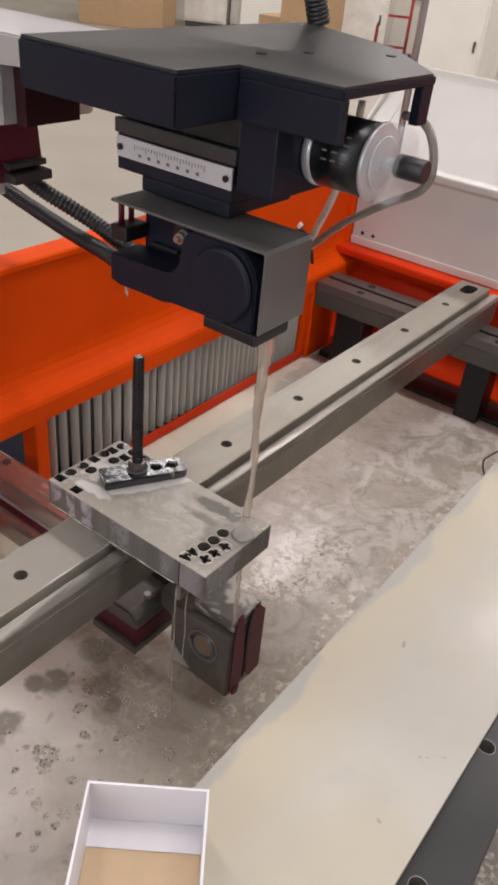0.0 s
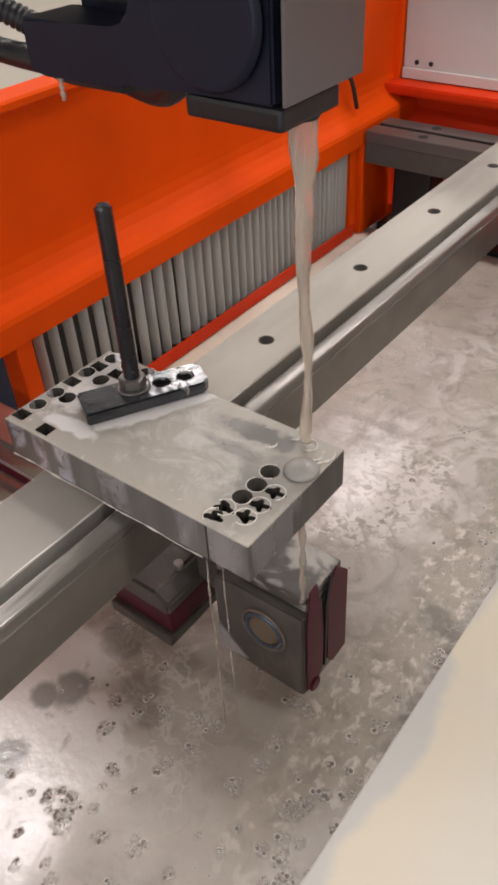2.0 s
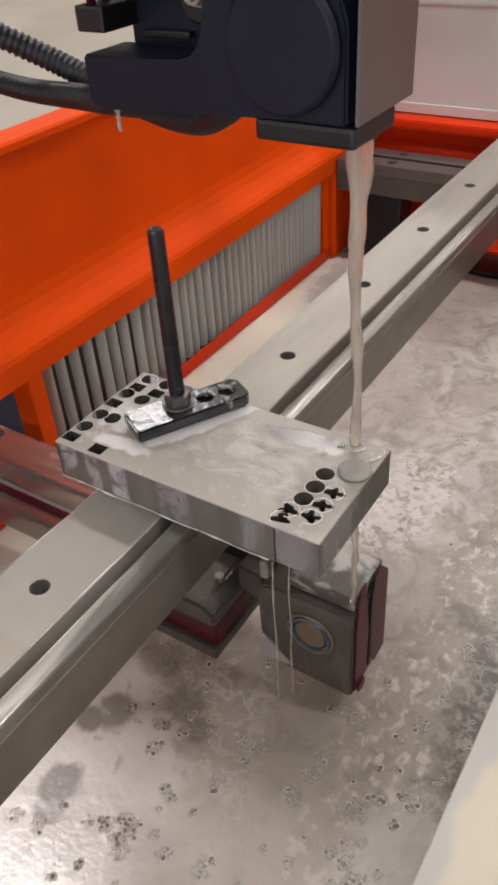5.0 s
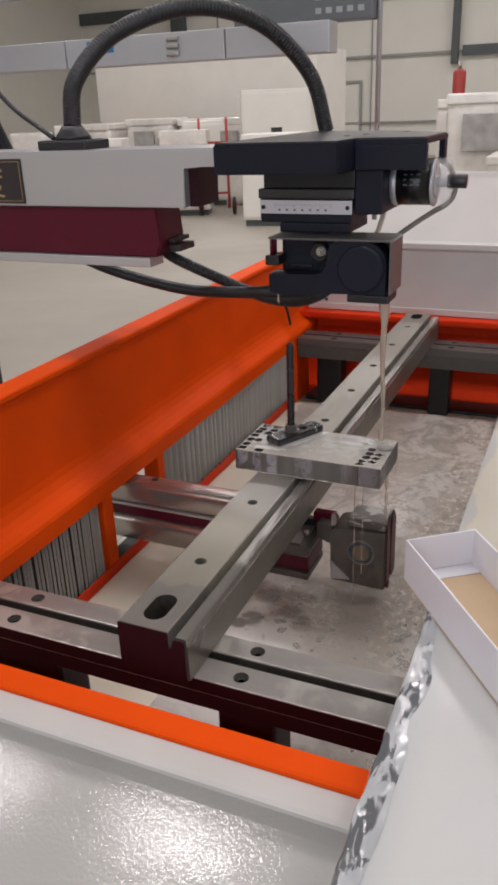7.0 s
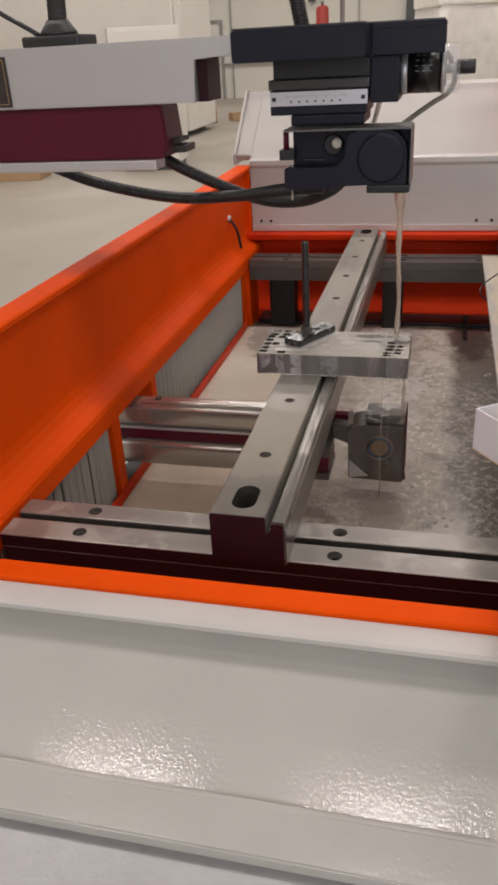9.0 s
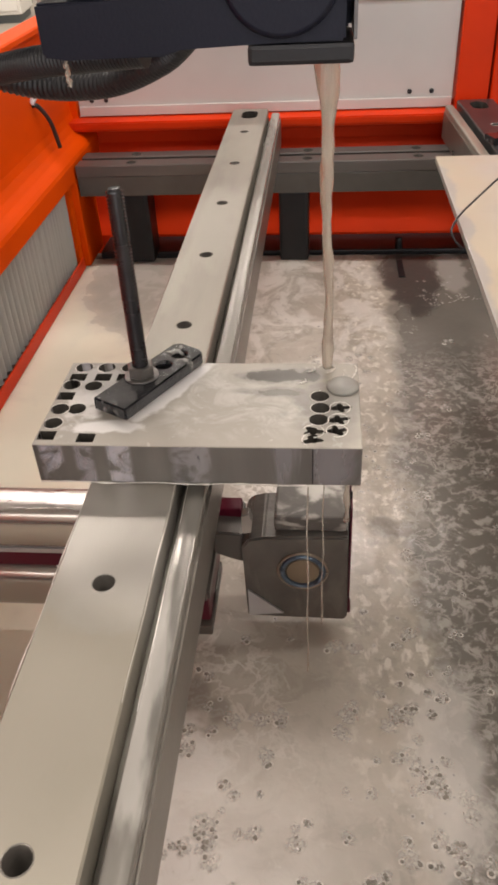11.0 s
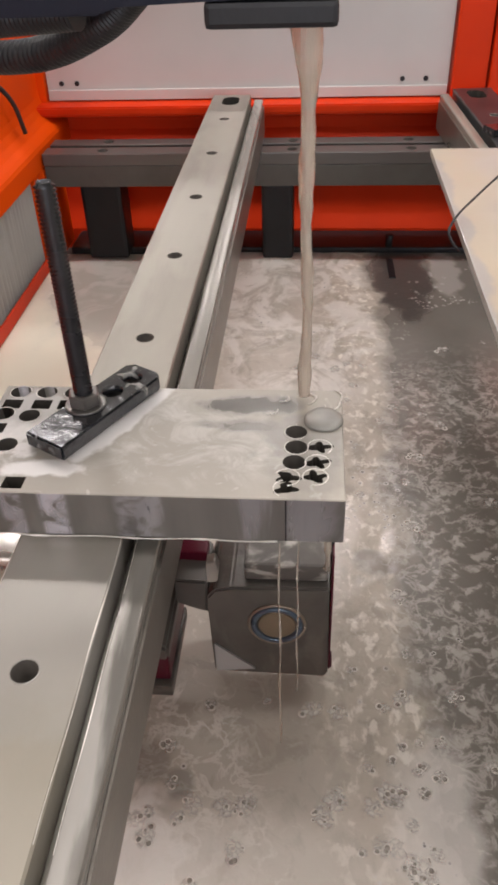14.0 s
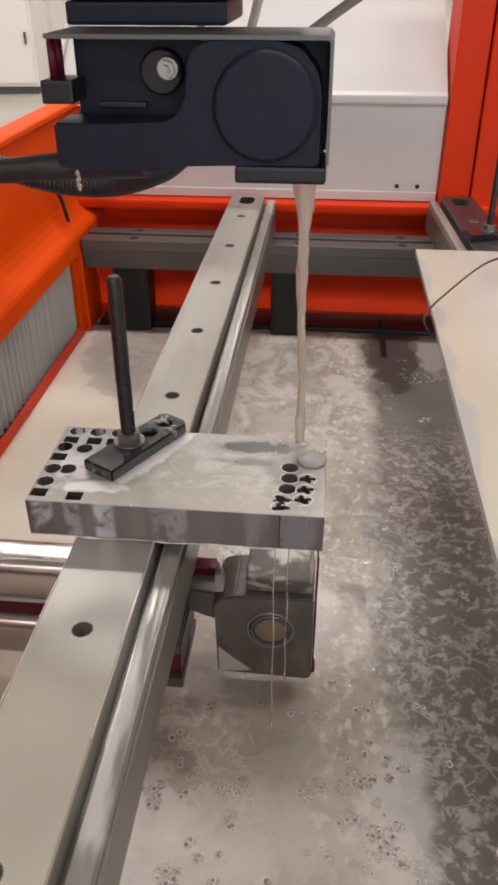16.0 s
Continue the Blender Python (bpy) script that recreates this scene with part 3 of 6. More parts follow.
lay(steel, n_math(nt, "MULTIPLY", n_range(nt, along, 0.365, 0.40), n_range(nt, along, 0.55, 0.48, 0.6)), (0.355, 0.338, 0.31), 0.3)

# froth left on the lower arm
nt, pos, px, py = place_of(chrome)
lay(chrome, many(nt, [stain(nt, pos, -0.14, 0.628, 0.08, 0.008, 1.1, 40, 0.5, 0.8), stain(nt, pos, -0.08, 0.618, 0.05, 0.010, 1.1, 50, 0.5, 0.8)]), (0.70, 0.68, 0.65), 0.3)

# the plate's wet top: milky swirls round the stream, froth by the strap, a dark wiped patch
nt, pos, px, py = place_of(wp_top)
milky = stain(nt, pos, 0.08, 0.585, 0.09, 0.055, 0.8, 22, 0.9)
lay(wp_top, n_math(nt, "MULTIPLY", milky, n_range(nt, n_noise(nt, pos, 30, 9, 0.9, 0.68), 0.42, 0.66, 0.7)), (0.55, 0.535, 0.49), 0.3)
lay(wp_top, n_range(nt, n_noise(nt, pos, 55, 8, 1.5), 0.62, 0.70, 0.6), (0.58, 0.56, 0.51))
lay(wp_top, many(nt, [stain(nt, pos, 0.125, 0.628, 0.034, 0.013, 1.0, 45, 0.6, 0.85), stain(nt, pos, 0.118, 0.598, 0.026, 0.008, 1.1, 45, 0.7, 0.6), stain(nt, pos, 0.165, 0.583, 0.03, 0.03, 1.2, 60, 0.8, 0.5)]), (0.13, 0.125, 0.115), 0.18)
lay(wp_top, many(nt, [stain(nt, pos, 0.024, 0.598, 0.062, 0.0085, 0.7, 60, 0.5, 0.95, turn=60), stain(nt, pos, -0.025, 0.543, 0.035, 0.009, 1.0, 50, 0.5, 0.85), stain(nt, pos, -0.05, 0.60, 0.02, 0.045, 1.3, 60, 0.4, 0.6)]), (0.74, 0.725, 0.70), 0.35)
lay(wp_top, many(nt, [stain(nt, pos, -0.055, 0.625, 0.035, 0.03, 0.7, 40, 0.7, 0.55), stain(nt, pos, 0.165, 0.548, 0.024, 0.034, 0.8, 50, 0.9, 0.4)]), (0.15, 0.143, 0.13), 0.3)
nt, pos, px, py = place_of(wp_side)
# lilac-white reflections painted on the front side in four upright patches
for cx, half, k in ((-0.068, 0.012, 0.9), (-0.040, 0.010, 0.5), (-0.010, 0.012, 0.8), (0.05, 0.02, 0.35)):
    gate = n_range(nt, n_math(nt, "ABSOLUTE", n_math(nt, "SUBTRACT", px, cx), 0.0), half, half * 0.5, k)
    lay(wp_side, n_math(nt, "MULTIPLY", gate, n_range(nt, n_noise(nt, pos, 55, 7, 0.8), 0.38, 0.56)), (0.52, 0.50, 0.54), 0.2)
tray_pale = paint("pale_tray_film", (0.82, 0.77, 0.63), 0.35, 0.0, vary=0.07, scale=6, bump=0.05, bump_scale=40, coat=0.1)
nt, pos, px, py = place_of(tray_pale)
wet = stain(nt, pos, -0.20, 1.62, 0.17, 0.30, 0.5, 10, 0.6, 0.9)
lay(tray_pale, wet, (0.44, 0.415, 0.37), 0.2)
lay(tray_pale, n_math(nt, "MULTIPLY", wet, n_range(nt, n_noise(nt, pos, 16, 7, 0.8), 0.46, 0.62, 0.7)), (0.62, 0.59, 0.54), 0.2)
blotches(tray_pale, (0.58, 0.53, 0.45), 5, 0.58, 0.75, 0.25, 0.5)
milk = bpy.data.materials.new("milky_fluid")
milk.use_nodes = True
mb = milk.node_tree.nodes["Principled BSDF"]
mb.inputs["Base Color"].default_value = (0.80, 0.72, 0.62, 1)
mb.inputs["Roughness"].default_value = 0.2
mt = milk.node_tree
mtc, mmp, mno, mbp = (mt.nodes.new("ShaderNode" + k) for k in ("TexCoord", "Mapping", "TexNoise", "Bump"))
mmp.inputs["Scale"].default_value = (1, 1, 0.12)
mno.inputs["Scale"].default_value, mno.inputs["Detail"].default_value = 420, 4
mbp.inputs["Strength"].default_value, mbp.inputs["Distance"].default_value = 0.7, 0.002
mt.links.new(mtc.outputs["Object"], mmp.inputs[0])
mt.links.new(mmp.outputs[0], mno.inputs["Vector"])
mt.links.new(mno.outputs[0], mbp.inputs["Height"])
mt.links.new(mbp.outputs[0], mb.inputs["Normal"])
mb.inputs["Transmission Weight"].default_value = 0.7
mb.inputs["IOR"].default_value = 1.33
foam_m = paint("foam", (0.72, 0.69, 0.63), 0.35, vary=0.1, scale=90, bump=0.5, bump_scale=220, coat=0.2)
pad_m = paint("froth_patch", (0.70, 0.67, 0.61), 0.4, vary=0.15, scale=60, bump=0.6, bump_scale=160)
nt = pad_m.node_tree
gen = nt.nodes.new("ShaderNodeTexCoord")
off = n_vec(nt, "LENGTH", n_vec(nt, "MULTIPLY", n_vec(nt, "SUBTRACT", gen.outputs["Generated"], (0.5, 0.5, 0.0)), (2.0, 2.0, 0.0)), (0.0, 0.0, 0.0))
thin = n_math(nt, "MULTIPLY", n_range(nt, off, 1.0, 0.3), n_range(nt, n_noise(nt, gen.outputs["Object"], 150, 6, 0.8), 0.38, 0.60, 0.75))
nt.links.new(thin, nt.nodes["Principled BSDF"].inputs["Alpha"])
bubble_m = paint("bubble_film", (0.23, 0.21, 0.18), 0.08, vary=0.4, scale=120, bump=0, coat=1.0)

# ---- the hall ----
solid("floor", boxed(-16, 12, -9, 24, -0.2, 0), concrete, "pale grey painted concrete factory floor", "floor", kind="structure")
for wname, b in (("wall_north", (-16, 12, 24, 24.2, 0, 7.5)), ("wall_south", (-16, 0, -9.2, -9, 0, 7.5)), ("wall_south_2", (5.4, 12, -9.2, -9, 0, 7.5)), ("wall_south_3", (0, 5.4, -9.2, -9, 4.5, 7.5)), ("wall_west", (-16.2, -16, -9, 24, 0, 7.5)), ("wall_east", (12, 12.2, -9, 24, 0, 7.5))):
    solid(wname, boxed(*b), wall_panel, "cream sheet-metal panel wall of a factory hall", "wall", kind="structure")
solid("ceiling", boxed(-16.2, 12.2, -9.2, 24.2, 7.5, 7.6), ceiling_m, "pale sheet-metal hall ceiling", "ceiling", kind="structure")
for cx, cw, ch0 in ((-12.3, 0.22, 3.0), (-3.7, 0.09, 2.4), (-0.9, 0.2, 0.0), (3.4, 0.2, 0.0), (8.5, 0.2, 0.0)):
    solid("column", boxed(cx - cw, cx + cw, 23.7, 23.99, ch0, 7.5, bevel=0.02), wall_steel, "dark grey steel hall column", "column", group="hall columns", kind="structure")
for gz, gt in ((0.94, 0.02), (2.72, 0.03), (4.32, 0.17), (5.9, 0.15)):
    bm = boxed(-16, 12, 23.9, 23.99, gz - gt, gz + gt)
    solid("trim", bm, wall_steel if gz > 3 else seam_grey, "dark horizontal steel wall girt", "trim", kind="structure")
for sx in (-11.0, -9.0, -6.1, -2.4, 0.9, 5.0):
    solid("trim", boxed(sx - 0.012, sx + 0.012, 23.93, 23.99, 0, 4.1), seam_grey, "thin grey seam between the wall panels", "trim", kind="structure")
solid("trim", boxed(-3.5, 12, 23.85, 23.99, 2.6, 2.86), wall_steel, "dark horizontal steel wall girt", "trim", kind="structure")

# ---- the machine's tank ----
TRAY = 0.540
tank = thing("machine_tank", (0, 0.8, 0), "orange and white sheet-metal tank frame of a wire-cutting machine", "machine")
part("base", boxed(-0.46, 0.95, -0.03, 1.93, 0.05, TRAY - 0.0302), steel_dark, tank)
part("floor_sheet", boxed(-0.11, 0.95, 0.1802, 1.695, TRAY - 0.03, TRAY, bevel=0.002), tray_wet, tank, "wet grey steel tray with patches of foam")
def film_height(x, y):
    """Height of the fluid over the tray: long ripples at the back, chop by the splash, a fine net in the trough."""
    near = math.exp(-((x - 0.10) / 0.10) ** 2 - ((y - 0.98) / 0.22) ** 2)
    far = min(1.0, max(0.0, (y - 1.0) / 0.3)) * min(1.0, max(0.0, (0.30 - x) / 0.05))
    net = min(1.0, max(0.0, (x - 0.17) / 0.08)) * min(1.0, max(0.0, (1.34 - y) / 0.2)) * min(1.0, max(0.0, (y - 0.45) / 0.2))
    h = 0.0004 * noise.noise((x * 16, y * 12, 0.3)) + 0.00015 * noise.noise((x * 60, y * 50, 2.0))
    h += far * 0.0021 * (0.5 - abs(noise.noise((x * 15 + 1.2 * noise.noise((x * 9, y * 9, 5)), y * 26, 1.7))))
    h += near * 0.0014 * (0.5 - abs(noise.noise((x * 34, y * 30, 4.1))))
    h += net * 0.0009 * (0.4 - abs(noise.noise((x * 38 + noise.noise((x * 20, y * 20, 8)), y * 34, 6.2)))) + net * 0.0003 * noise.noise((x * 95, y * 90, 3.3))
    return 0.0016 + h


nx, ny = 128, 300
xs, ys = np.linspace(-0.1095, 0.56, nx), np.linspace(0.1815, 1.6935, ny)
mesh = bpy.data.meshes.new("fluid_film")
mesh.from_pydata([(float(x), float(y), TRAY + film_height(x, y)) for y in ys for x in xs], [], [(j * nx + i, j * nx + i + 1, (j + 1) * nx + i + 1, (j + 1) * nx + i) for j in range(ny - 1) for i in range(nx - 1)])
mesh.materials.append(tray_wet)
mesh.shade_smooth()
film_sheet = new("fluid_film", mesh)
tagged(film_sheet, "rippled film of milky cutting fluid with froth over the tray", "fluid", kind="stuff")
part("side_sheet", boxed(-0.455, -0.1102, 0.1762, 1.695, TRAY - 0.03, TRAY - 0.003), tray_pale, tank, "steel tray under a pale beige film of fluid")
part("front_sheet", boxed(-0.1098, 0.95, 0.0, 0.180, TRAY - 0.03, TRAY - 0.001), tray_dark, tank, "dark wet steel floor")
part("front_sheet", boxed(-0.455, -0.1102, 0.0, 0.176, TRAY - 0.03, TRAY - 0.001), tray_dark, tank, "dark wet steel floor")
part("back_strip", boxed(-0.36, 0.95, 1.697, 1.792, TRAY - 0.03, TRAY + 0.012, bevel=0.004), black_iron, tank, "black wet strip along the tray")
part("back_slope", prism(bmesh.new(), [(1.7925, TRAY - 0.03), (1.7925, TRAY + 0.016), (1.8945, 0.745), (1.8945, TRAY - 0.03)], "x", -0.42, 0.95), shaded_orange, tank)
part("back_wall", prism(bmesh.new(), [(1.895, TRAY - 0.03), (1.895, 0.770), (1.800, 0.795), (1.795, 0.798), (1.795, 0.815), (1.93, 0.815), (1.93, TRAY - 0.03)], "x", -0.42, 0.95, bevel=0.003), shaded_orange, tank)
part("front_rail", prism(bmesh.new(), [(-0.0925, 0.30), (-0.0925, 0.797), (-0.0895, 0.800), (-0.060, 0.800), (-0.055, 0.795), (-0.055, 0.30)], "x", -0.475, 0.95), orange, tank)
part("hinge", boxed(-0.43, -0.35, -0.109, -0.0995, 0.797, 0.8035, bevel=0.002), black_iron, tank, "dark worn hinge strip")

# the tall box beam at the side, with its ledge over the bellows
beam_l = thing("orange_side_beam", (-0.44, 0.9, 0.735), "tall orange painted sheet-metal guard beam with a ledge", "guard beam")
part("channel", prism(bmesh.new(), [(-0.452, 0.74), (-0.452, 1.026), (-0.449, 1.029), (-0.404, 1.029), (-0.401, 1.026), (-0.401, 1.018), (-0.405, 1.016), (-0.416, 1.013), (-0.419, 1.005), (-0.420, 0.845), (-0.419, 0.828), (-0.415, 0.813), (-0.407, 0.800), (-0.396, 0.790),
                                    (-0.384, 0.783), (-0.377, 0.777), (-0.374, 0.770), (-0.374, 0.735), (-0.379, 0.735), (-0.381, 0.765), (-0.43, 0.775)], "y", -0.040, 1.87), orange, beam_l)
part("end_post", boxed(-0.4525, -0.404, -0.062, -0.0405, 0.8005, 1.0285, bevel=0.0025), orange, beam_l)
part("end_foot", boxed(-0.4525, -0.376, -0.0540, -0.0405, 0.56, 0.772, bevel=0.003), orange, beam_l)
part("bottom_lip", boxed(-0.386, -0.382, 0.0, 1.64, TRAY, 0.566, bevel=0.001), shaded_orange, beam_l)
# black shelf: the darkness at the pleats' feet is put into its colour
part("bellows_shade_shelf", boxed(-0.43, -0.3862, 0.0, 1.64, TRAY, 0.553), black_iron, beam_l)
for py0, py1 in ((0.503, 0.540), (0.735, 0.764), (1.62, 1.645)):
    part("post", boxed(-0.425, -0.385, py0, py1, 0.553, 0.762, bevel=0.003), orange, beam_l)
bm = bmesh.new()
rod(bm, (-0.426, -0.0622, 0.990), (-0.426, -0.070, 0.990), 0.0095, edge=0.002)
part("bolt", bm, zinc, beam_l, "zinc bolt head")
part("end_plate", boxed(-0.428, -0.372, 1.647, 1.774, TRAY, 0.734, bevel=0.004), orange, beam_l)
part("end_wall", boxed(-0.440, -0.403, 1.84, 1.868, 0.795, 1.012, bevel=0.003), orange, beam_l)
lead = thing("cable", (-0.41, 1.62, 0.80), "short black cable with a white plug on the orange guard", "cable")
bm = bmesh.new()
tube(bm, curve_points([(-0.418, 1.60, 0.90), (-0.410, 1.61, 0.895), (-0.400, 1.635, 0.86), (-0.394, 1.65, 0.805)], 20), 0.0045, 8)
part("lead", bm, rubber, lead)
bm = bmesh.new()
rod(bm, (-0.4195, 1.598, 0.903), (-0.412, 1.604, 0.915), 0.006, edge=0.001, seg=12)
part("plug", bm, card_white, lead, "small white plug")


def pleat_mesh(name, depth, width, z0, z1, material):
    """One curved fin of the bellows, its far edge standing proud towards +x."""
    bm = bmesh.new()
    a, t = width / 2, 0.0012
    front = [(-depth * (1 - u) ** 1.6, -a + 2 * a * u) for u in np.linspace(0, 1, 7)]
    pts = front + [(x - t, y + t * 0.6) for x, y in front[::-1]]
    prism(bm, pts, "z", z0, z1)
    return as_mesh(name, bm, material)


def bellows(y0, y1, n, label, wide, deep, spread=0.0):
    b = thing("bellows", (-0.392, (y0 + y1) / 2, 0.5535), label, "bellows", group="bellows under the orange beam")
    me = pleat_mesh("pleat", deep, wide, 0.0, 0.180, fabric)
    # black sheet added behind the pleats to paint the shade in their gaps
    part("shade_backing", boxed(-0.4315, -0.4195, y0, y1, 0.554, 0.736), black_iron, b)
    for i in range(n):
        u = (i + 0.5) / n
        u = u + spread * u * (u - 1)
        p = new("pleat", me)
        p.parent = b
        p.location = (random.uniform(-0.003, 0.001), y0 + u * (y1 - y0) + random.uniform(-0.07, 0.07) * (y1 - y0) / n - (y0 + y1) / 2, 0)
        p.rotation_euler = (random.uniform(-0.008, 0.008), 0, random.uniform(-0.06, 0.06))
    return b


bellows(0.766, 1.62, 40, "grey pleated cloth bellows, stretched open", 0.0095, 0.014, -0.45)
bellows(0.02, 0.501, 42, "grey pleated cloth bellows, pressed together", 0.0030, 0.0042)

# splash guards: the back one stands, the front one hangs open
back = thing("back_splash_guard", (0, 1.86, 0.8), "standing white sheet-metal splash guard with a folded ridge", "splash guard")
sec = [(1.850, 0.817), (1.850, 1.022), (1.838, 1.030), (1.838, 1.046), (1.86, 1.052), (2.09, 1.225), (2.10, 1.240), (2.125, 1.240), (2.125, 1.22), (1.885, 1.035), (1.885, 0.817)]
part("panel", prism(bmesh.new(), sec, "x", -0.40, 0.432, bevel=0.002), white_coat, back)
part("upper_panel", prism(bmesh.new(), [(1.88, 1.06), (2.09, 1.225), (2.10, 1.240), (2.125, 1.240), (2.125, 1.22), (1.90, 1.04)], "x", -0.452, -0.4005, bevel=0.002), white_coat, back)
part("end_flange", prism(bmesh.new(), [(1.872, 1.03), (1.872, 1.065), (2.085, 1.245), (2.13, 1.245), (2.13, 1.03)], "x", -0.462, -0.4525, bevel=0.002), white_coat, back)
part("corner_strip", boxed(-0.398, 0.43, 1.842, 1.8485, 0.818, 0.838, bevel=0.001), white_coat, back)
for hx in (-0.368, -0.335, 0.34, 0.387):
    bm = bmesh.new()
    rod(bm, (hx, 1.8488, 0.850), (hx, 1.8455, 0.850), 0.0052, edge=0.001, seg=12)
    part("screw", bm, black_iron, back, "dark screw")
col = thing("orange_corner_column", (0.6, 1.9, TRAY), "orange sheet-metal corner column with a seam", "column")
part("front", boxed(0.437, 0.505, 1.83, 2.0, TRAY, 1.45, bevel=0.004), shaded_orange, col)
part("side", boxed(0.509, 0.95, 1.825, 2.0, TRAY, 1.45, bevel=0.004), shaded_orange, col)

front = thing("front_splash_guard", (0, -0.2, 0.5), "white sheet-metal splash guard, folded down and open", "splash guard")
part("flange", prism(bmesh.new(), [(-0.0930, 0.782), (-0.0930, 0.7915), (-0.126, 0.790), (-0.130, 0.787), (-0.130, 0.781), (-0.127, 0.778)], "x", -0.52, 0.95), white_coat, front)
part("panel", prism(bmesh.new(), [(-0.1035, 0.775), (-0.112, 0.768), (-0.130, 0.755), (-0.245, 0.655), (-0.252, 0.640), (-0.1035, 0.745)], "x", -0.52, 0.95), hammer_panel, front)
part("ridge", prism(bmesh.new(), [(-0.2465, 0.660), (-0.253, 0.658), (-0.292, 0.628), (-0.292, 0.612), (-0.2525, 0.632)], "x", -0.52, 0.95, bevel=0.002), hammer_panel, front)
part("apron", prism(bmesh.new(), [(-0.270, 0.610), (-0.294, 0.606), (-0.75, 0.50), (-0.75, 0.485), (-0.270, 0.595)], "x", -0.52, 0.95), hammer_white, front, "hammered grey-white apron panel")
part("bracket", boxed(-0.52, 0.95, -0.75, -0.70, 0.0, 0.484), hammer_white, front)

# ---- work table: two slotted cross rails on posts ----


def cross_rail(y, label, x0=-0.37, x1=0.95, posts=((-0.31, -0.225), (0.06, 0.125), (0.5, 0.58)), side=steel_dark, post_m=None, top=None, low=0.700):
    r = thing("cross_rail", (0.3, y, TRAY), label, "rail", group="cross rails of the work table")
    for s, (a, b) in (("front_bar", (-0.052, -0.008)), ("back_bar", (0.008, 0.047))):
        bm = boxed(x0, x1, y + a, y + b, 0.742, 0.765, bevel=0.0018)
        c = bmesh.new()
        for hx in (-0.252, 0.122, 0.35, 0.60):
            rod(c, (hx, y + (a + b) / 2, 0.752), (hx, y + (a + b) / 2, 0.78), 0.0105, seg=20)
        bar = part(s, cut(bm, c), top or rail_steel, r)
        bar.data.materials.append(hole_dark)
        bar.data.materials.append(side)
        # counterbore walls get the dark hole colour in place of shade
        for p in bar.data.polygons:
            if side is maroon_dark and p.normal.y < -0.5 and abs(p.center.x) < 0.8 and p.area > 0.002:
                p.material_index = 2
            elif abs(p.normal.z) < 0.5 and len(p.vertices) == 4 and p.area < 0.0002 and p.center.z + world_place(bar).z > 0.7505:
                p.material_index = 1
    part("web", boxed(x0 + 0.001, x1, y - 0.0515, y - 0.009, low, 0.7415, bevel=0.002), side, r)
    part("web", boxed(x0 + 0.001, x1, y + 0.009, y + 0.0465, low, 0.7415, bevel=0.002), side, r)
    # black plates added on the slot's inner faces to paint its shade
    for a in (-0.0079, 0.0061):
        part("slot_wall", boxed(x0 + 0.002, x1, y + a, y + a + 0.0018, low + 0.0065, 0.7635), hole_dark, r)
    part("slot_bottom", boxed(x0 + 0.002, x1, y - 0.0088, y + 0.0088, low + 0.0005, low + 0.006), hole_dark, r, "black grimy slot, its shade put into the colour")
    for p0, p1 in posts:
        part("post", boxed(p0, p1, y - 0.035, y + 0.035, TRAY, low - 0.0005, bevel=0.008), post_m or side, r)
    for hx in (-0.252, 0.122, 0.35, 0.60):
        for dy in (-0.030, 0.0275):
            bm = bmesh.new()
            tube(bm, [(hx, y + dy, 0.7522), (hx, y + dy, 0.7575), (hx, y + dy, 0.7584), (hx, y + dy, 0.7584), (hx, y + dy, 0.7535)], [0.0078, 0.0078, 0.0070, 0.0042, 0.0040], 18)
            part("screw", bm, zinc_dark, r, "sunk dark cap screw")
    return r


cross_rail(0.095, "worn steel T-slot rail on dark maroon posts", side=maroon_dark, posts=((-0.345, -0.178), (0.085, 0.168), (0.5, 0.6)), low=0.717)
cross_rail(1.700, "grey steel T-slot rail on black posts", side=steel_dark, post_m=black_iron, top=rail_dark)


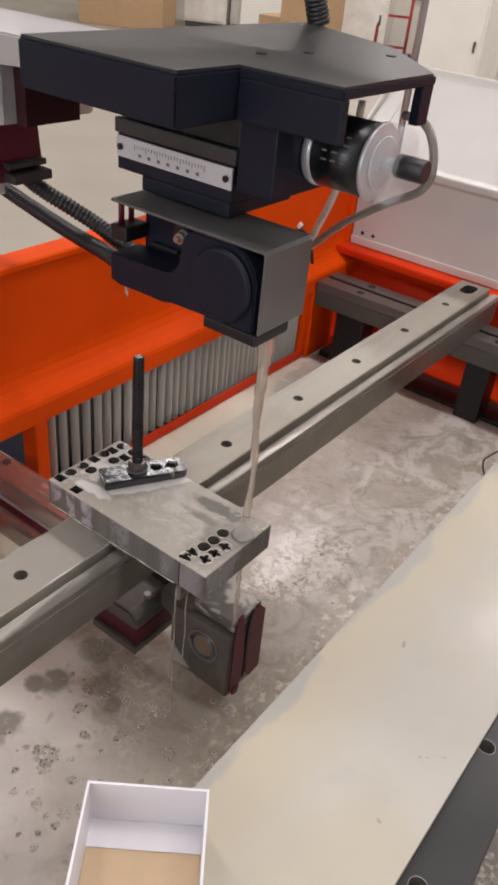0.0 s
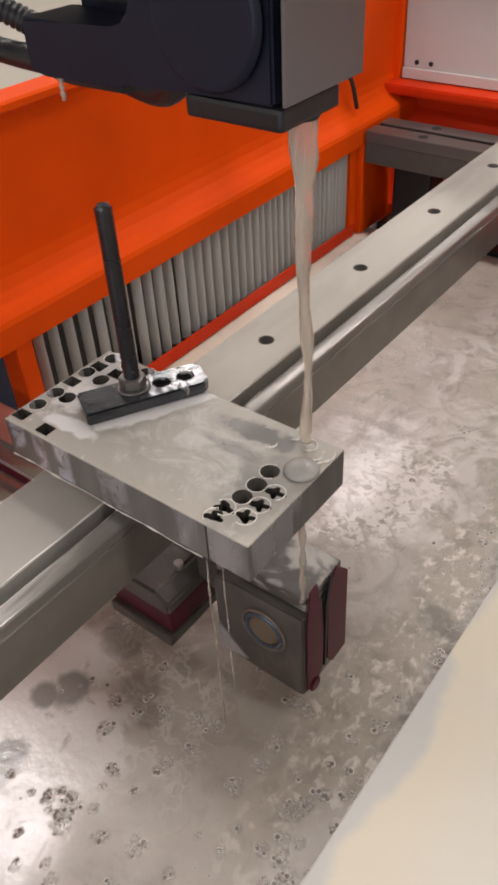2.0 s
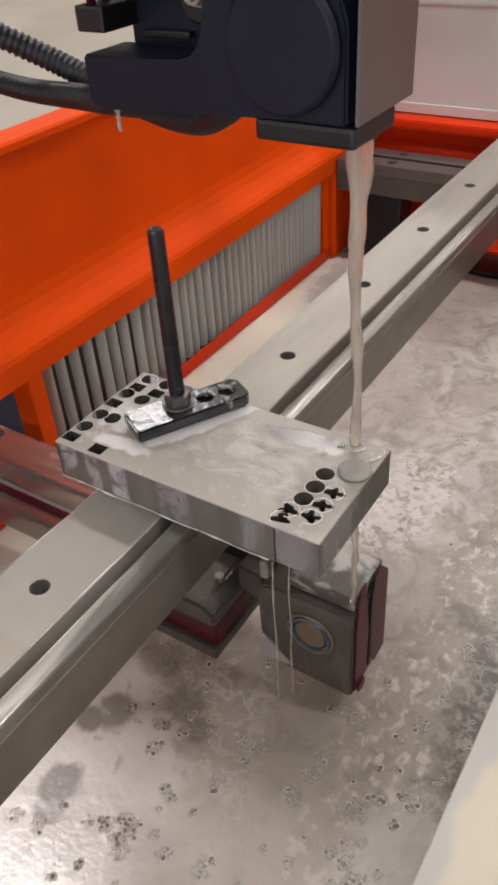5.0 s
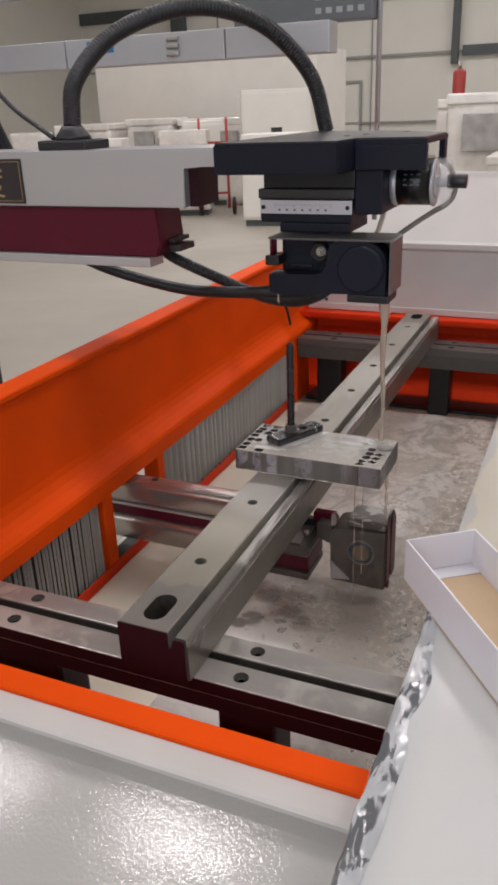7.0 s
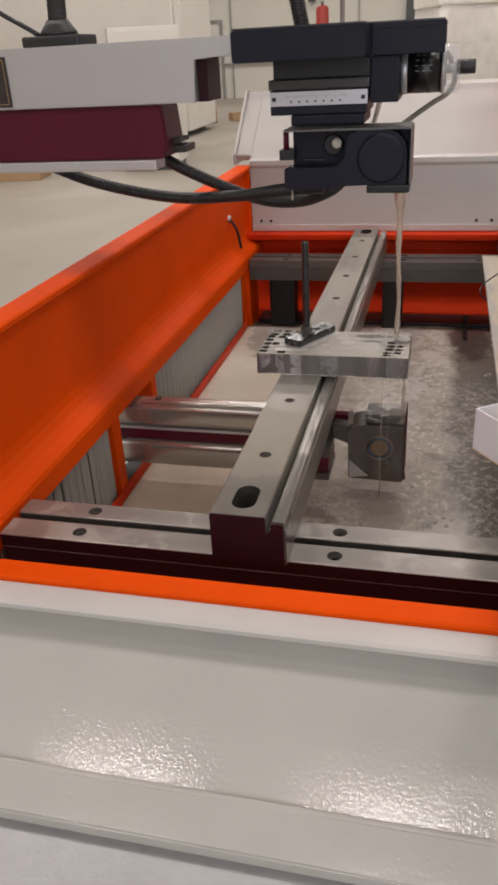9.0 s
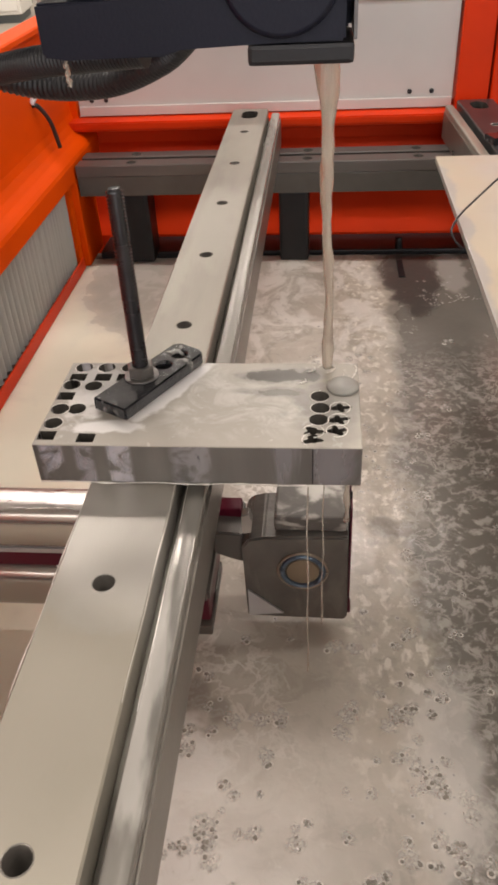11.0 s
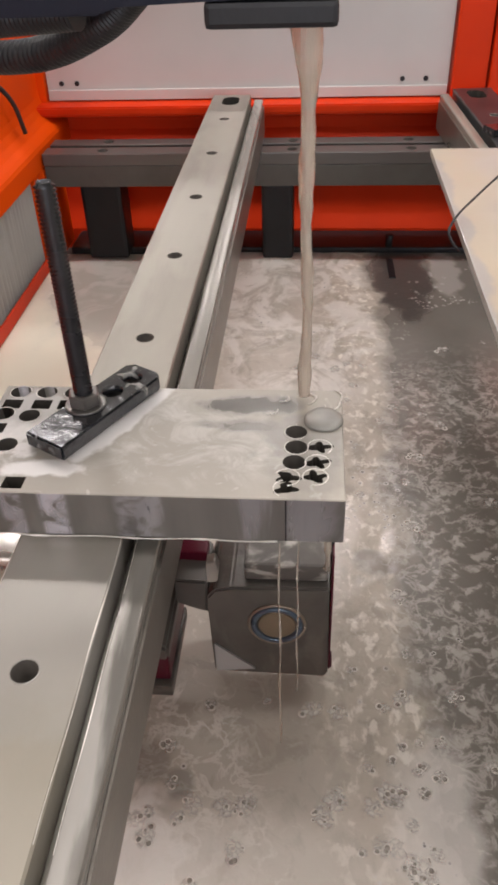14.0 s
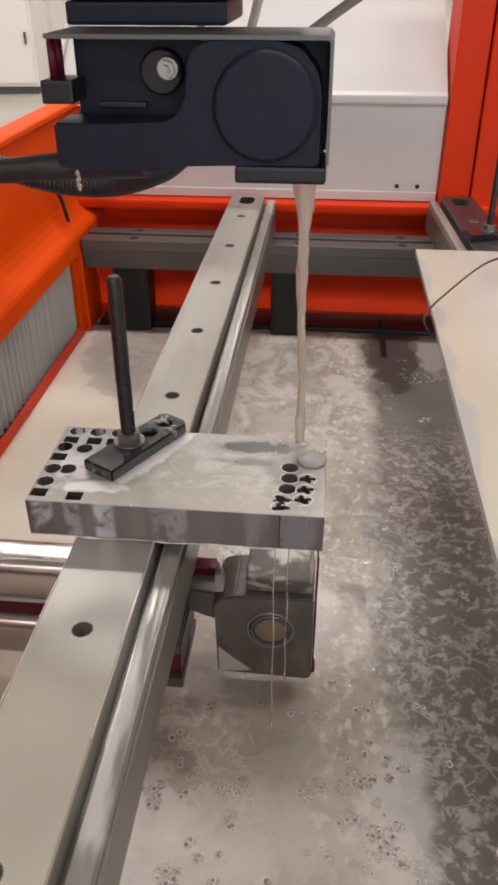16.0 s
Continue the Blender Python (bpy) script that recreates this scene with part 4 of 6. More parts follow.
def support_beam(m, label, length=1.745, mirror=False, first=0.17, pitch=0.2):
    """The long ground beam that carries the work: flat top, groove and rounded guide lip."""
    b = thing("support_beam", (0, 0, 0), label, "support beam", group="support beams of the work table")
    s = -1 if mirror else 1
    bm = bmesh.new()
    pts = [(-0.039, 0.0), (-0.039, 0.0735), (-0.0375, 0.075), (0.0345, 0.075), (0.036, 0.0735), (0.0362, 0.0)]
    prism(bm, [(s * x, z) for x, z in pts], "y", 0, length)
    c = bmesh.new()
    for y in np.arange(first, 1.7, pitch):
        rod(c, (0, y, 0.008), (0, y, 0.1), 0.0085, seg=20)
    for y in (0.047, length - 0.047):
        oblong(c, 0, y, 0.0165, 0.030, 0.008, 0.1)
    bar = part("bar", cut(bm, c), steel if not mirror else navy_top, b, local=True)
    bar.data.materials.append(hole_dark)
    # hole and slot walls carry their shade as dark colour
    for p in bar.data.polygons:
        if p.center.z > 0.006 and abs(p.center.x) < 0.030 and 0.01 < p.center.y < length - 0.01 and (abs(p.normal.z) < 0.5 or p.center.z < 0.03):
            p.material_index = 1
    bm = bmesh.new()
    pts = [(0.0364, 0.0), (0.0364, 0.050), (0.0425, 0.054), (0.0430, 0.0640), (0.0440, 0.0656), (0.0458, 0.0664), (0.0575, 0.0664), (0.0594, 0.0656), (0.0605, 0.0638), (0.0605, 0.0)]
    prism(bm, [(s * x, z) for x, z in pts], "y", 0.004, length - 0.003)
    lip = part("guide_lip", bm, lip_steel if not mirror else steel, b, "rounded steel guide lip", local=True)
    for p in lip.data.polygons:
        p.use_smooth = False
    lip.data.set_sharp_from_angle(angle=math.radians(28))
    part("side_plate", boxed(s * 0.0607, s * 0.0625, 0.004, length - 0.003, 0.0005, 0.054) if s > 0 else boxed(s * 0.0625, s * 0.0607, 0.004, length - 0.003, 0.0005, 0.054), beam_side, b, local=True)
    ring = [(-0.039, 0.0005), (-0.039, 0.0735), (-0.0375, 0.0748), (0.0345, 0.0748), (0.036, 0.0735), (0.0364, 0.0500), (0.0425, 0.0538), (0.0432, 0.0638), (0.0458, 0.0662), (0.0575, 0.0662), (0.0603, 0.0638), (0.0605, 0.0005)]
    part("end_face", prism(bmesh.new(), [(s * x, z) for x, z in ring], "y", -0.0022, -0.0002), maroon_dark, b, "dark maroon painted end face", local=True)
    bm = bmesh.new()
    rod(bm, (0, 0.058, 0.0085), (0, 0.058, 0.024), 0.0115, edge=0.001)
    rod(bm, (0, 0.058, 0.0241), (0, 0.058, 0.034), 0.006, edge=0.001)
    part("bolt", bm, zinc_dark, b, "dark bolt down in the slot", local=True)
    for y in np.arange(first, 1.7, pitch):
        bm = bmesh.new()
        tube(bm, [(0.0090 * math.cos(a), y + 0.0090 * math.sin(a), 0.0750) for a in np.linspace(0, 2 * math.pi, 29)], 0.0004, 6)
        part("hole_rim", bm, lip_steel, b, "bright worn rim of a drilled hole", local=True)
    if not mirror:
        for x0, z0, seed in ((-0.0385, 0.0752, 1.0), (0.0355, 0.0748, 4.0), (0.0440, 0.0655, 7.0)):
            bm = bmesh.new()
            ys = np.linspace(0.27, 0.70, 90)
            tube(bm, [(x0 + 0.0004 * math.sin(60 * y), y, z0) for y in ys], [0.0002 + 0.0016 * max(0, noise.noise((y * 16, seed, 1)) * (1 - abs(y - 0.48) * 3.5)) for y in ys], 7)
            part("wet_edge", bm, foam_m, b, "white froth along the wet edge", local=True)
    b.matrix_basis = m
    return b


support_beam(pose(0, 0.03, 0.7652), "long ground steel support beam, wet with fluid, drilled along its top")
support_beam(pose(0.567, 0.06, 0.7652, 0, 0, 3.1), "long ground steel support beam beneath a white board", mirror=True, first=0.148, pitch=0.175)

# ---- workpiece ----
wp = thing("workpiece", (0.054, 0.58, 0.8405), "thick ground steel plate with cut-out holes, clamped on the beam", "workpiece")
bm = boxed(-0.083, 0.192, 0.516, 0.649, 0.8405, 0.8800, bevel=0.0008, seg=1)
c = bmesh.new()
Z0, Z1 = 0.8435, 0.9
RIMS = []
for hx, hy in ((0.157, 0.592), (0.1575, 0.5735), (0.1563, 0.556), (-0.069, 0.640), (-0.047, 0.640), (-0.0735, 0.609), (-0.0755, 0.569), (-0.058, 0.5695), (-0.077, 0.547), (-0.024, 0.640), (-0.052, 0.607)):
    hx = max(hx, -0.0732)
    rod(c, (hx, hy, Z0), (hx, hy, Z1), 0.0082, seg=18)
    RIMS.append((hx, hy, 0.0086))
for hx, hy in ((-0.0705, 0.6225), (-0.0465, 0.6225), (-0.0735, 0.590), (-0.078, 0.529), (-0.039, 0.5262), (-0.0255, 0.6225)):
    hx = max(hx, -0.0737)
    box(c, hx - 0.0075, hx + 0.0075, hy - 0.0062, hy + 0.0062, Z0, Z1)
for hx, hy in ((0.152, 0.539), (0.1518, 0.5272), (0.1745, 0.574), (0.173, 0.556), (0.1715, 0.540)):
    turn = 0.5 * math.sin(hx * 900 + hy * 300)
    pts = []
    for a in np.linspace(0, 2 * math.pi, 40, endpoint=False):
        r = 0.0060 + 0.0017 * math.cos((4 if hx > 0.16 else 3) * (a - turn) + 0.4) + 0.0009 * math.cos(5 * a + hx * 500) + 0.0006 * math.cos(2 * a + hy * 700)
        pts.append((hx + r * 1.15 * math.cos(a), hy + r * 0.95 * math.sin(a)))
    prism(c, pts, "z", Z0, Z1)
    RIMS.append((hx, hy, 0.0089))
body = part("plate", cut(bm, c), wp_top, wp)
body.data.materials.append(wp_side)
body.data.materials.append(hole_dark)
# insides of the cut-outs take the painted-dark hole colour
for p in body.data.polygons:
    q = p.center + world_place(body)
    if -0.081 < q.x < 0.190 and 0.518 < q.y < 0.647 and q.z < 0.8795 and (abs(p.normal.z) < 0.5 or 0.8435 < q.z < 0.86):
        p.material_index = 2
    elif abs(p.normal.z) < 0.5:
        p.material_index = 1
bm = bmesh.new()
tube(bm, [(0.1775, 0.607, 0.8803), (0.1775, 0.607, 0.8822), (0.1775, 0.607, 0.8838), (0.1775, 0.607, 0.8848), (0.1775, 0.607, 0.8852)], [0.0148, 0.0145, 0.0128, 0.009, 0.003], 28)
part("slug", bm, slug_m, wp, "round steel slug under a dome of milky fluid")
rim_rng = random.Random(3)
for hx, hy, rr in RIMS:
    a0, sweep = rim_rng.uniform(0, 6.28), rim_rng.uniform(2.2, 5.6)
    bm = bmesh.new()
    tube(bm, [(hx + rr * math.cos(a0 + sweep * k / 24), hy + rr * math.sin(a0 + sweep * k / 24), 0.8801) for k in range(25)], [0.0002 + 0.0006 * abs(noise.noise((hx * 90, k * 0.4, hy * 90))) for k in range(25)], 6)
    part("froth_rim", bm, foam_m, wp, "thin white froth at a hole's rim")
part("seam", boxed(0.1515, 0.1523, 0.5153, 0.5158, 0.842, 0.879), black_iron, wp, "thin dark wire-cut line")

bm = bmesh.new()
xs = np.linspace(-0.082, 0.146, 70)
tube(bm, [(x, 0.5148, 0.8412 + 0.0006 * math.sin(90 * x)) for x in xs], [0.0004 + 0.0014 * max(0, noise.noise((x * 60, 3, 1))) for x in xs], 8)
part("froth_edge", bm, foam_m, wp, "white froth along the lower edge")


# ---- clamp: strap, stud and nut ----


def clamp(m, label, stud=0.225):
    k = thing("clamp", (0, 0, 0), label, "clamp", group="strap clamps")
    bm = prism(bmesh.new(), [(-0.058, -0.019), (0.052, -0.018), (0.058, -0.012), (0.058, 0.012), (0.052, 0.018), (-0.058, 0.019)], "z", 0, 0.0125, bevel=0.0015)
    c = bmesh.new()
    for hx in (0.040, 0.017):
        rod(c, (hx, 0, -0.01), (hx, 0, 0.03), 0.0085, seg=18)
    part("strap", cut(bm, c), wet_iron, k, "wet black iron strap with holes", local=True)
    bm = bmesh.new()
    tube(bm, [(-0.008, 0.005, 0.0126), (-0.008, 0.005, 0.0140), (-0.008, 0.005, 0.0141)], [0.0155, 0.0155, 0.0140], 24)
    part("washer", bm, nut_m, k, local=True)
    bm = bmesh.new()
    tube(bm, [(-0.008, 0.005, 0.0142), (-0.008, 0.005, 0.0150), (-0.008, 0.005, 0.0235), (-0.008, 0.005, 0.0245)], [0.0115, 0.0125, 0.0125, 0.0110], 6)
    for f in bm.faces:
        f.smooth = False
    part("nut", bm, nut_m, k, "dull wet hexagon nut", local=True)
    bm = bmesh.new()
    z, n = 0.0246, int((stud - 0.04) / 0.003)
    path, radii = [], []
    for i in range(n):
        path += [(-0.008, 0.005, z + i * 0.003), (-0.008, 0.005, z + i * 0.003 + 0.0014)]
        radii += [0.0075, 0.0050]
    path.append((-0.008, 0.005, z + n * 0.003))
    radii.append(0.0050)
    tube(bm, path, radii, 12)
    part("stud", bm, wet_stud, k, "black threaded stud", local=True)
    k.matrix_basis = m
    return k


clamp(pose(0.004, 0.609, 0.8805, 0, 0, 60), "black strap clamp with a tall threaded stud, on the workpiece", stud=0.20)
clamp(pose(0.505, 1.50, 0.841, 0, 0, 20), "black strap clamp with a tall stud beside the board", stud=0.25)

# ---- lower wire arm ----
arm = thing("lower_wire_arm", (-0.2, 0.63, TRAY), "polished steel lower arm with maroon recess", "machine arm")
for z0, z1 in ((0.669, 0.726), (0.576, 0.637)):
    bm = bmesh.new()
    r, y0, y1 = 0.017, 0.599, 0.652
    pts = [(cy + r * math.cos(a), cz + r * math.sin(a)) for cy, cz, a0 in ((y1 - r, z1 - r, 0.0), (y0 + r, z1 - r, 90.0), (y0 + r, z0 + r, 180.0), (y1 - r, z0 + r, 270.0)) for a in np.radians(np.linspace(a0, a0 + 90.0, 7))]
    prism(bm, pts, "x", -0.70, -0.062)
    bar = part("bar", bm, chrome, arm)
    bar.data.shade_smooth()
    bar.data.set_sharp_from_angle(angle=math.radians(40))
part("recess_plate", boxed(-0.70, -0.062, 0.612, 0.645, 0.6375, 0.6685), maroon, arm, "maroon painted recess")
part("strip", boxed(-0.70, -0.062, 0.606, 0.6118, 0.662, 0.6685, bevel=0.001), silver, arm, "bright edge strip")
for hx in (-0.085, -0.33):
    bm = bmesh.new()
    rod(bm, (hx, 0.628, 0.7255), (hx, 0.628, 0.7285), 0.0075, edge=0.001, seg=16)
    part("plug", bm, zinc_dark, arm, "dark round plug")
head = thing("lower_guide_head", (0.13, 0.63, 0.58), "grey steel lower wire guide block, dripping", "guide block")
part("block", prism(bmesh.new(), [(0.079, 0.584), (0.077, 0.690), (0.084, 0.700), (0.100, 0.704), (0.1875, 0.7065), (0.189, 0.585), (0.185, 0.581)], "y", 0.594, 0.668, bevel=0.002), grimy_steel, head)
part("top_plate", boxed(0.1115, 0.1855, 0.602, 0.664, 0.707, 0.7265, bevel=0.003), grimy_block, head, "wet grimy clamp plate")
# thin pale wedge added to draw the lilac reflection on the chamfer
part("reflection_wedge", prism(bmesh.new(), [(0.081, 0.628), (0.119, 0.593), (0.081, 0.588)], "y", 0.5915, 0.5936), silver, head, "bright wedge, a reflection on the chamfer made into a part")
part("clip", prism(bmesh.new(), [(0.078, 0.703), (0.078, 0.728), (0.086, 0.731), (0.089, 0.720), (0.087, 0.7045)], "y", 0.600, 0.612, bevel=0.001), zinc, head, "small bright clip")
bm = bmesh.new()
tube(bm, [(0.1405 + 0.0215 * math.cos(a), 0.5928, 0.658 + 0.0215 * math.sin(a)) for a in np.linspace(0, 2 * math.pi, 40)], 0.0028, 8)
part("ring", bm, paint("blued_brass_ring", (0.10, 0.14, 0.19), 0.3, 0.5, vary=0.3, scale=60), head, "blue-tinged ring")
bm = bmesh.new()
rod(bm, (0.1405, 0.5939, 0.658), (0.1405, 0.5915, 0.658), 0.0175, edge=0.001, seg=28)
part("disc", bm, paint("bronze_disc", (0.24, 0.185, 0.125), 0.35, 0.4, vary=0.2, scale=40), head, "bronze guide disc")
bm = bmesh.new()
tube(bm, [(0.1405 + 0.0258 * math.cos(a), 0.5932, 0.658 + 0.0258 * math.sin(a)) for a in np.linspace(0, 2 * math.pi, 40)], 0.0017, 6)
part("outer_ring", bm, paint("worn_bronze_ring", (0.30, 0.25, 0.20), 0.35, 0.5, vary=0.25, scale=50), head, "worn bronze ring")
for pts in ([(0.597, 0.590), (0.597, 0.690), (0.601, 0.742), (0.613, 0.744), (0.621, 0.700), (0.626, 0.662), (0.626, 0.602), (0.615, 0.586)], [(0.634, 0.604), (0.632, 0.715), (0.646, 0.738), (0.668, 0.712), (0.670, 0.590), (0.645, 0.587)]):
    part("side_fin", prism(bmesh.new(), pts, "x", 0.1892, 0.1908, bevel=0.0006), maroon, head, "worn maroon side fin")
part("fin_edge", prism(bmesh.new(), [(0.6275, 0.600), (0.6275, 0.700), (0.634, 0.734), (0.6385, 0.732), (0.6315, 0.700), (0.6305, 0.600)], "x", 0.1892, 0.1916), black_iron, head, "dark wet edge of a fin")
bm = bmesh.new()
rod(bm, (0.1892, 0.6105, 0.588), (0.193, 0.6105, 0.588), 0.009, edge=0.002)
part("pulley_boss", bm, maroon, head)
part("neck", prism(bmesh.new(), [(0.046, 0.668), (0.046, 0.700), (0.0765, 0.698), (0.0765, 0.655), (0.066, 0.664)], "y", 0.605, 0.66, bevel=0.002), steel_dark, head)
brk = thing("lower_bracket", (0.0, 0.58, 0.598), "dark painted arm end with a maroon band and bright lip", "bracket")
part("plate", prism(bmesh.new(), [(-0.050, 0.646), (-0.050, 0.672), (0.030, 0.675), (0.045, 0.662), (0.045, 0.646)], "y", 0.556, 0.66, bevel=0.003), grimy_steel, brk)
part("band", boxed(-0.045, 0.043, 0.560, 0.655, 0.613, 0.6455, bevel=0.003), maroon, brk, "maroon painted band")
part("lip", boxed(-0.045, 0.045, 0.553, 0.65, 0.598, 0.6125, bevel=0.002), steel_dark, brk, "dark steel lip")
part("upper_tab", boxed(0.030, 0.074, 0.632, 0.652, 0.6905, 0.709, bevel=0.002), maroon, brk, "maroon painted tab")
part("web", boxed(-0.055, 0.0755, 0.634, 0.650, 0.6755, 0.690), black_iron, brk)
bm = bmesh.new()
rod(bm, (0.028, 0.596, 0.6752), (0.028, 0.596, 0.684), 0.0055, edge=0.001)
part("bolt", bm, zinc, brk)

# ---- white board, card box, wire hook ----
board = thing("white_board", (0.44, 0.5, 0.842), "white plastic board, grimy along its edge, lying over the tank", "board")
part("sheet", boxed(0.3445, 0.534, -0.36, 1.375, 0.842, 0.852, bevel=0.0012), board_white, board)
nx, ny = 16, 110
mesh = bpy.data.meshes.new("edge_film")
verts = []
for b in range(ny):
    y = -0.355 + 0.56 * b / (ny - 1)
    wide = 0.028 + 0.010 * noise.noise((0.0, y * 14, 3.0)) - 0.016 * max(0.0, (y - 0.05) / 0.16)
    for a in range(nx):
        u = a / (nx - 1)
        x = 0.3405 + wide * u
        fold = abs(noise.noise((x * 34, y * 15, 1.0))) + 0.5 * abs(noise.noise((x * 70, y * 34, 2.0)))
        verts.append((x + 0.004 * noise.noise((u * 2, y * 22, 5.0)), y, 0.8526 + (0.008 * fold + 0.0006) * math.sin(math.pi * min(1.0, 0.12 + 0.9 * u)) - 0.010 * max(0.0, 0.12 - u) / 0.12))
mesh.from_pydata(verts, [], [(b * nx + a, b * nx + a + 1, (b + 1) * nx + a + 1, (b + 1) * nx + a) for b in range(ny - 1) for a in range(nx - 1)])
mesh.materials.append(crumple)
mesh.shade_smooth()
film_ob = new("edge_film", mesh)
film_ob.parent = board
mesh.transform(Matrix.Translation(-world_place(board)))
tagged(film_ob, "crumpled glossy plastic film on the board's edge")
bx = thing("card_box", (0, 0, 0), "open shallow white card box with a tan bottom", "box")
W, L, HH, T = 0.102, 0.30, 0.064, 0.0022
part("bottom", boxed(0, W, -L, 0, 0, T), card_tan, bx, "tan card bottom", local=True)
part("side", boxed(0, T, -L, 0, T, HH), card_white, bx, local=True)
part("side", boxed(W - T, W, -L, 0, T, HH), card_white, bx, local=True)
part("end", boxed(T, W - T, -T, 0, T, HH), card_white, bx, local=True)
part("end", boxed(T, W - T, -L, -L + T, T, HH), card_white, bx, local=True)
part("insert", boxed(T + 0.0003, W - T - 0.0003, -L + T + 0.0003, -T - 0.0003, T + 0.0003, 0.0105), card_tan, bx, "tan card insert", local=True)
part("flap", boxed(T, W - T, -0.027, -T - 0.0003, 0.0107, 0.0120), card_white, bx, local=True)
bx.matrix_basis = pose(0.298, 0.234, 0.8535, 0, 0, 36)
bm = bmesh.new()
tube(bm, curve_points([(0.345, 1.02, 0.835), (0.333, 1.03, 0.845), (0.331, 1.045, 0.857), (0.36, 1.09, 0.872), (0.45, 1.21, 0.89), (0.56, 1.36, 0.8445)], 40), 0.0016, 8)
solid("wire_hook", bm, black_iron, "thin bent steel wire hook over the board's edge", "wire")
bm = bmesh.new()
rod(bm, (0.325, 1.70, TRAY + 0.012), (0.325, 1.70, TRAY + 0.04), 0.008, edge=0.001)
box(bm, 0.318, 0.332, 1.57, 1.66, TRAY - 0.007, TRAY + 0.004, bevel=0.002)
solid("drain_clip", bm, black_iron, "small black clip with a bolt in the trough", "clip")

# ---- upper head ----
hd = thing("taper_head", (0.06, 0.66, 1.149), "blue-black painted taper cutting head with a stepper motor", "machine head")
part("top_plate", prism(bmesh.new(), [(-0.105, 0.530), (0.107, 0.530), (0.107, 0.800), (0.10, 0.94), (-0.105, 1.05)], "z", 1.361, 1.4075, bevel=0.0025), navy, hd)
part("top_wing", prism(bmesh.new(), [(0.1072, 0.618), (0.224, 0.618), (0.224, 0.80), (0.1072, 0.93)], "z", 1.3995, 1.4075, bevel=0.001), navy, hd)
part("wing_flange", boxed(0.1072, 0.2238, 0.6185, 0.630, 1.361, 1.3993, bevel=0.0015), navy, hd)
part("wing_flange", boxed(0.2135, 0.2238, 0.775, 0.798, 1.361, 1.3993, bevel=0.001), navy, hd)
# top face greyer than the plate's sides
part("top_skin", prism(bmesh.new(), [(-0.102, 0.533), (0.104, 0.533), (0.104, 0.621), (0.221, 0.621), (0.221, 0.798), (0.099, 0.937), (-0.102, 1.045)], "z", 1.4077, 1.410), navy_top, hd, "grey-black top face")
for sx, sy in ((0.085, 0.768), (0.069, 0.703), (0.137, 0.859)):
    bm = bmesh.new()
    rod(bm, (sx, sy, 1.4101), (sx, sy, 1.4112), 0.006, edge=0.0005)
    part("screw", bm, black_iron, hd)
part("slide_top", boxed(-0.0590, 0.1046, 0.632, 0.76, 1.3310, 1.3605, bevel=0.002), black_iron, hd)
part("slide_bar", boxed(-0.0671, 0.1046, 0.626, 0.76, 1.3145, 1.3307, bevel=0.002), navy_top, hd, "dark grey slide bar")
part("slide_body", boxed(-0.0651, 0.1005, 0.629, 0.76, 1.2748, 1.3138, bevel=0.002), navy, hd)
sp = part("scale_plate", boxed(-0.0641, 0.1015, 0.6262, 0.6286, 1.2896, 1.3121, bevel=0.0005), scale_plate, hd, "silver graduated scale plate")
for k in range(25):
    h = 0.006 if k % 4 == 0 else 0.0035
    part("tick", boxed(-0.036 + k * 0.0042, -0.0355 + k * 0.0042, 0.6257, 0.6261, 1.3065 - h, 1.3065), print_grey, sp)
for k in range(7):
    part("printed_bar", boxed(-0.030 + k * 0.014, -0.0260 + k * 0.014, 0.6257, 0.6261, 1.2945, 1.2978), print_grey, sp)
for sx in (-0.0575, 0.0945):
    bm = bmesh.new()
    rod(bm, (sx, 0.6261, 1.3005), (sx, 0.6235, 1.3005), 0.0036, edge=0.0006, seg=14)
    part("screw", bm, black_iron, sp)
part("neck", boxed(-0.0303, 0.0964, 0.632, 0.75, 1.2575, 1.2743, bevel=0.003), navy, hd)
part("cover_sheet", prism(bmesh.new(), [(-0.036, 1.2515), (-0.036, 1.2545), (0.176, 1.2545), (0.1795, 1.251), (0.1795, 1.1645), (0.1772, 1.1645), (0.1772, 1.249), (0.1755, 1.2515)], "y", 0.590, 0.673), cover_grey, hd, "bent grey-black cover sheet")
part("rear_body", prism(bmesh.new(), [(-0.028, 1.165), (-0.028, 1.2512), (0.1768, 1.2512), (0.1768, 1.165)], "y", 0.636, 0.672, bevel=0.002), navy, hd)
prof = [(-0.036, 1.160), (-0.036, 1.193), (0.050, 1.193), (0.060, 1.196), (0.067, 1.203), (0.069, 1.212), (0.0715, 1.238), (0.078, 1.247), (0.090, 1.2508), (0.140, 1.2508), (0.156, 1.246), (0.168, 1.232), (0.172, 1.218), (0.172, 1.164), (0.06, 1.164), (0.05, 1.158), (-0.02, 1.158)]
part("cover", prism(bmesh.new(), prof, "y", 0.588, 0.6355, bevel=0.0018), navy, hd)
bm = bmesh.new()
rod(bm, (0.045, 0.6358, 1.226), (0.045, 0.622, 1.226), 0.017, edge=0.002, seg=28)
part("recess_boss", bm, black_iron, hd, "dark round seat in the recess")
part("recess_rib", boxed(-0.010, 0.030, 0.628, 0.6358, 1.1985, 1.203, bevel=0.001), black_iron, hd)
bm = bmesh.new()
rod(bm, (0.130, 0.5878, 1.207), (0.130, 0.5795, 1.207), 0.0395, edge=0.004, seg=56)
part("round_boss", bm, navy, hd, "round raised boss")
bm = bmesh.new()
rod(bm, (0.052, 0.6218, 1.2295), (0.052, 0.612, 1.2295), 0.0088, edge=0.001)
tube(bm, [(0.052, 0.6118, 1.2295), (0.052, 0.6050, 1.2295)], 0.0068, 6)
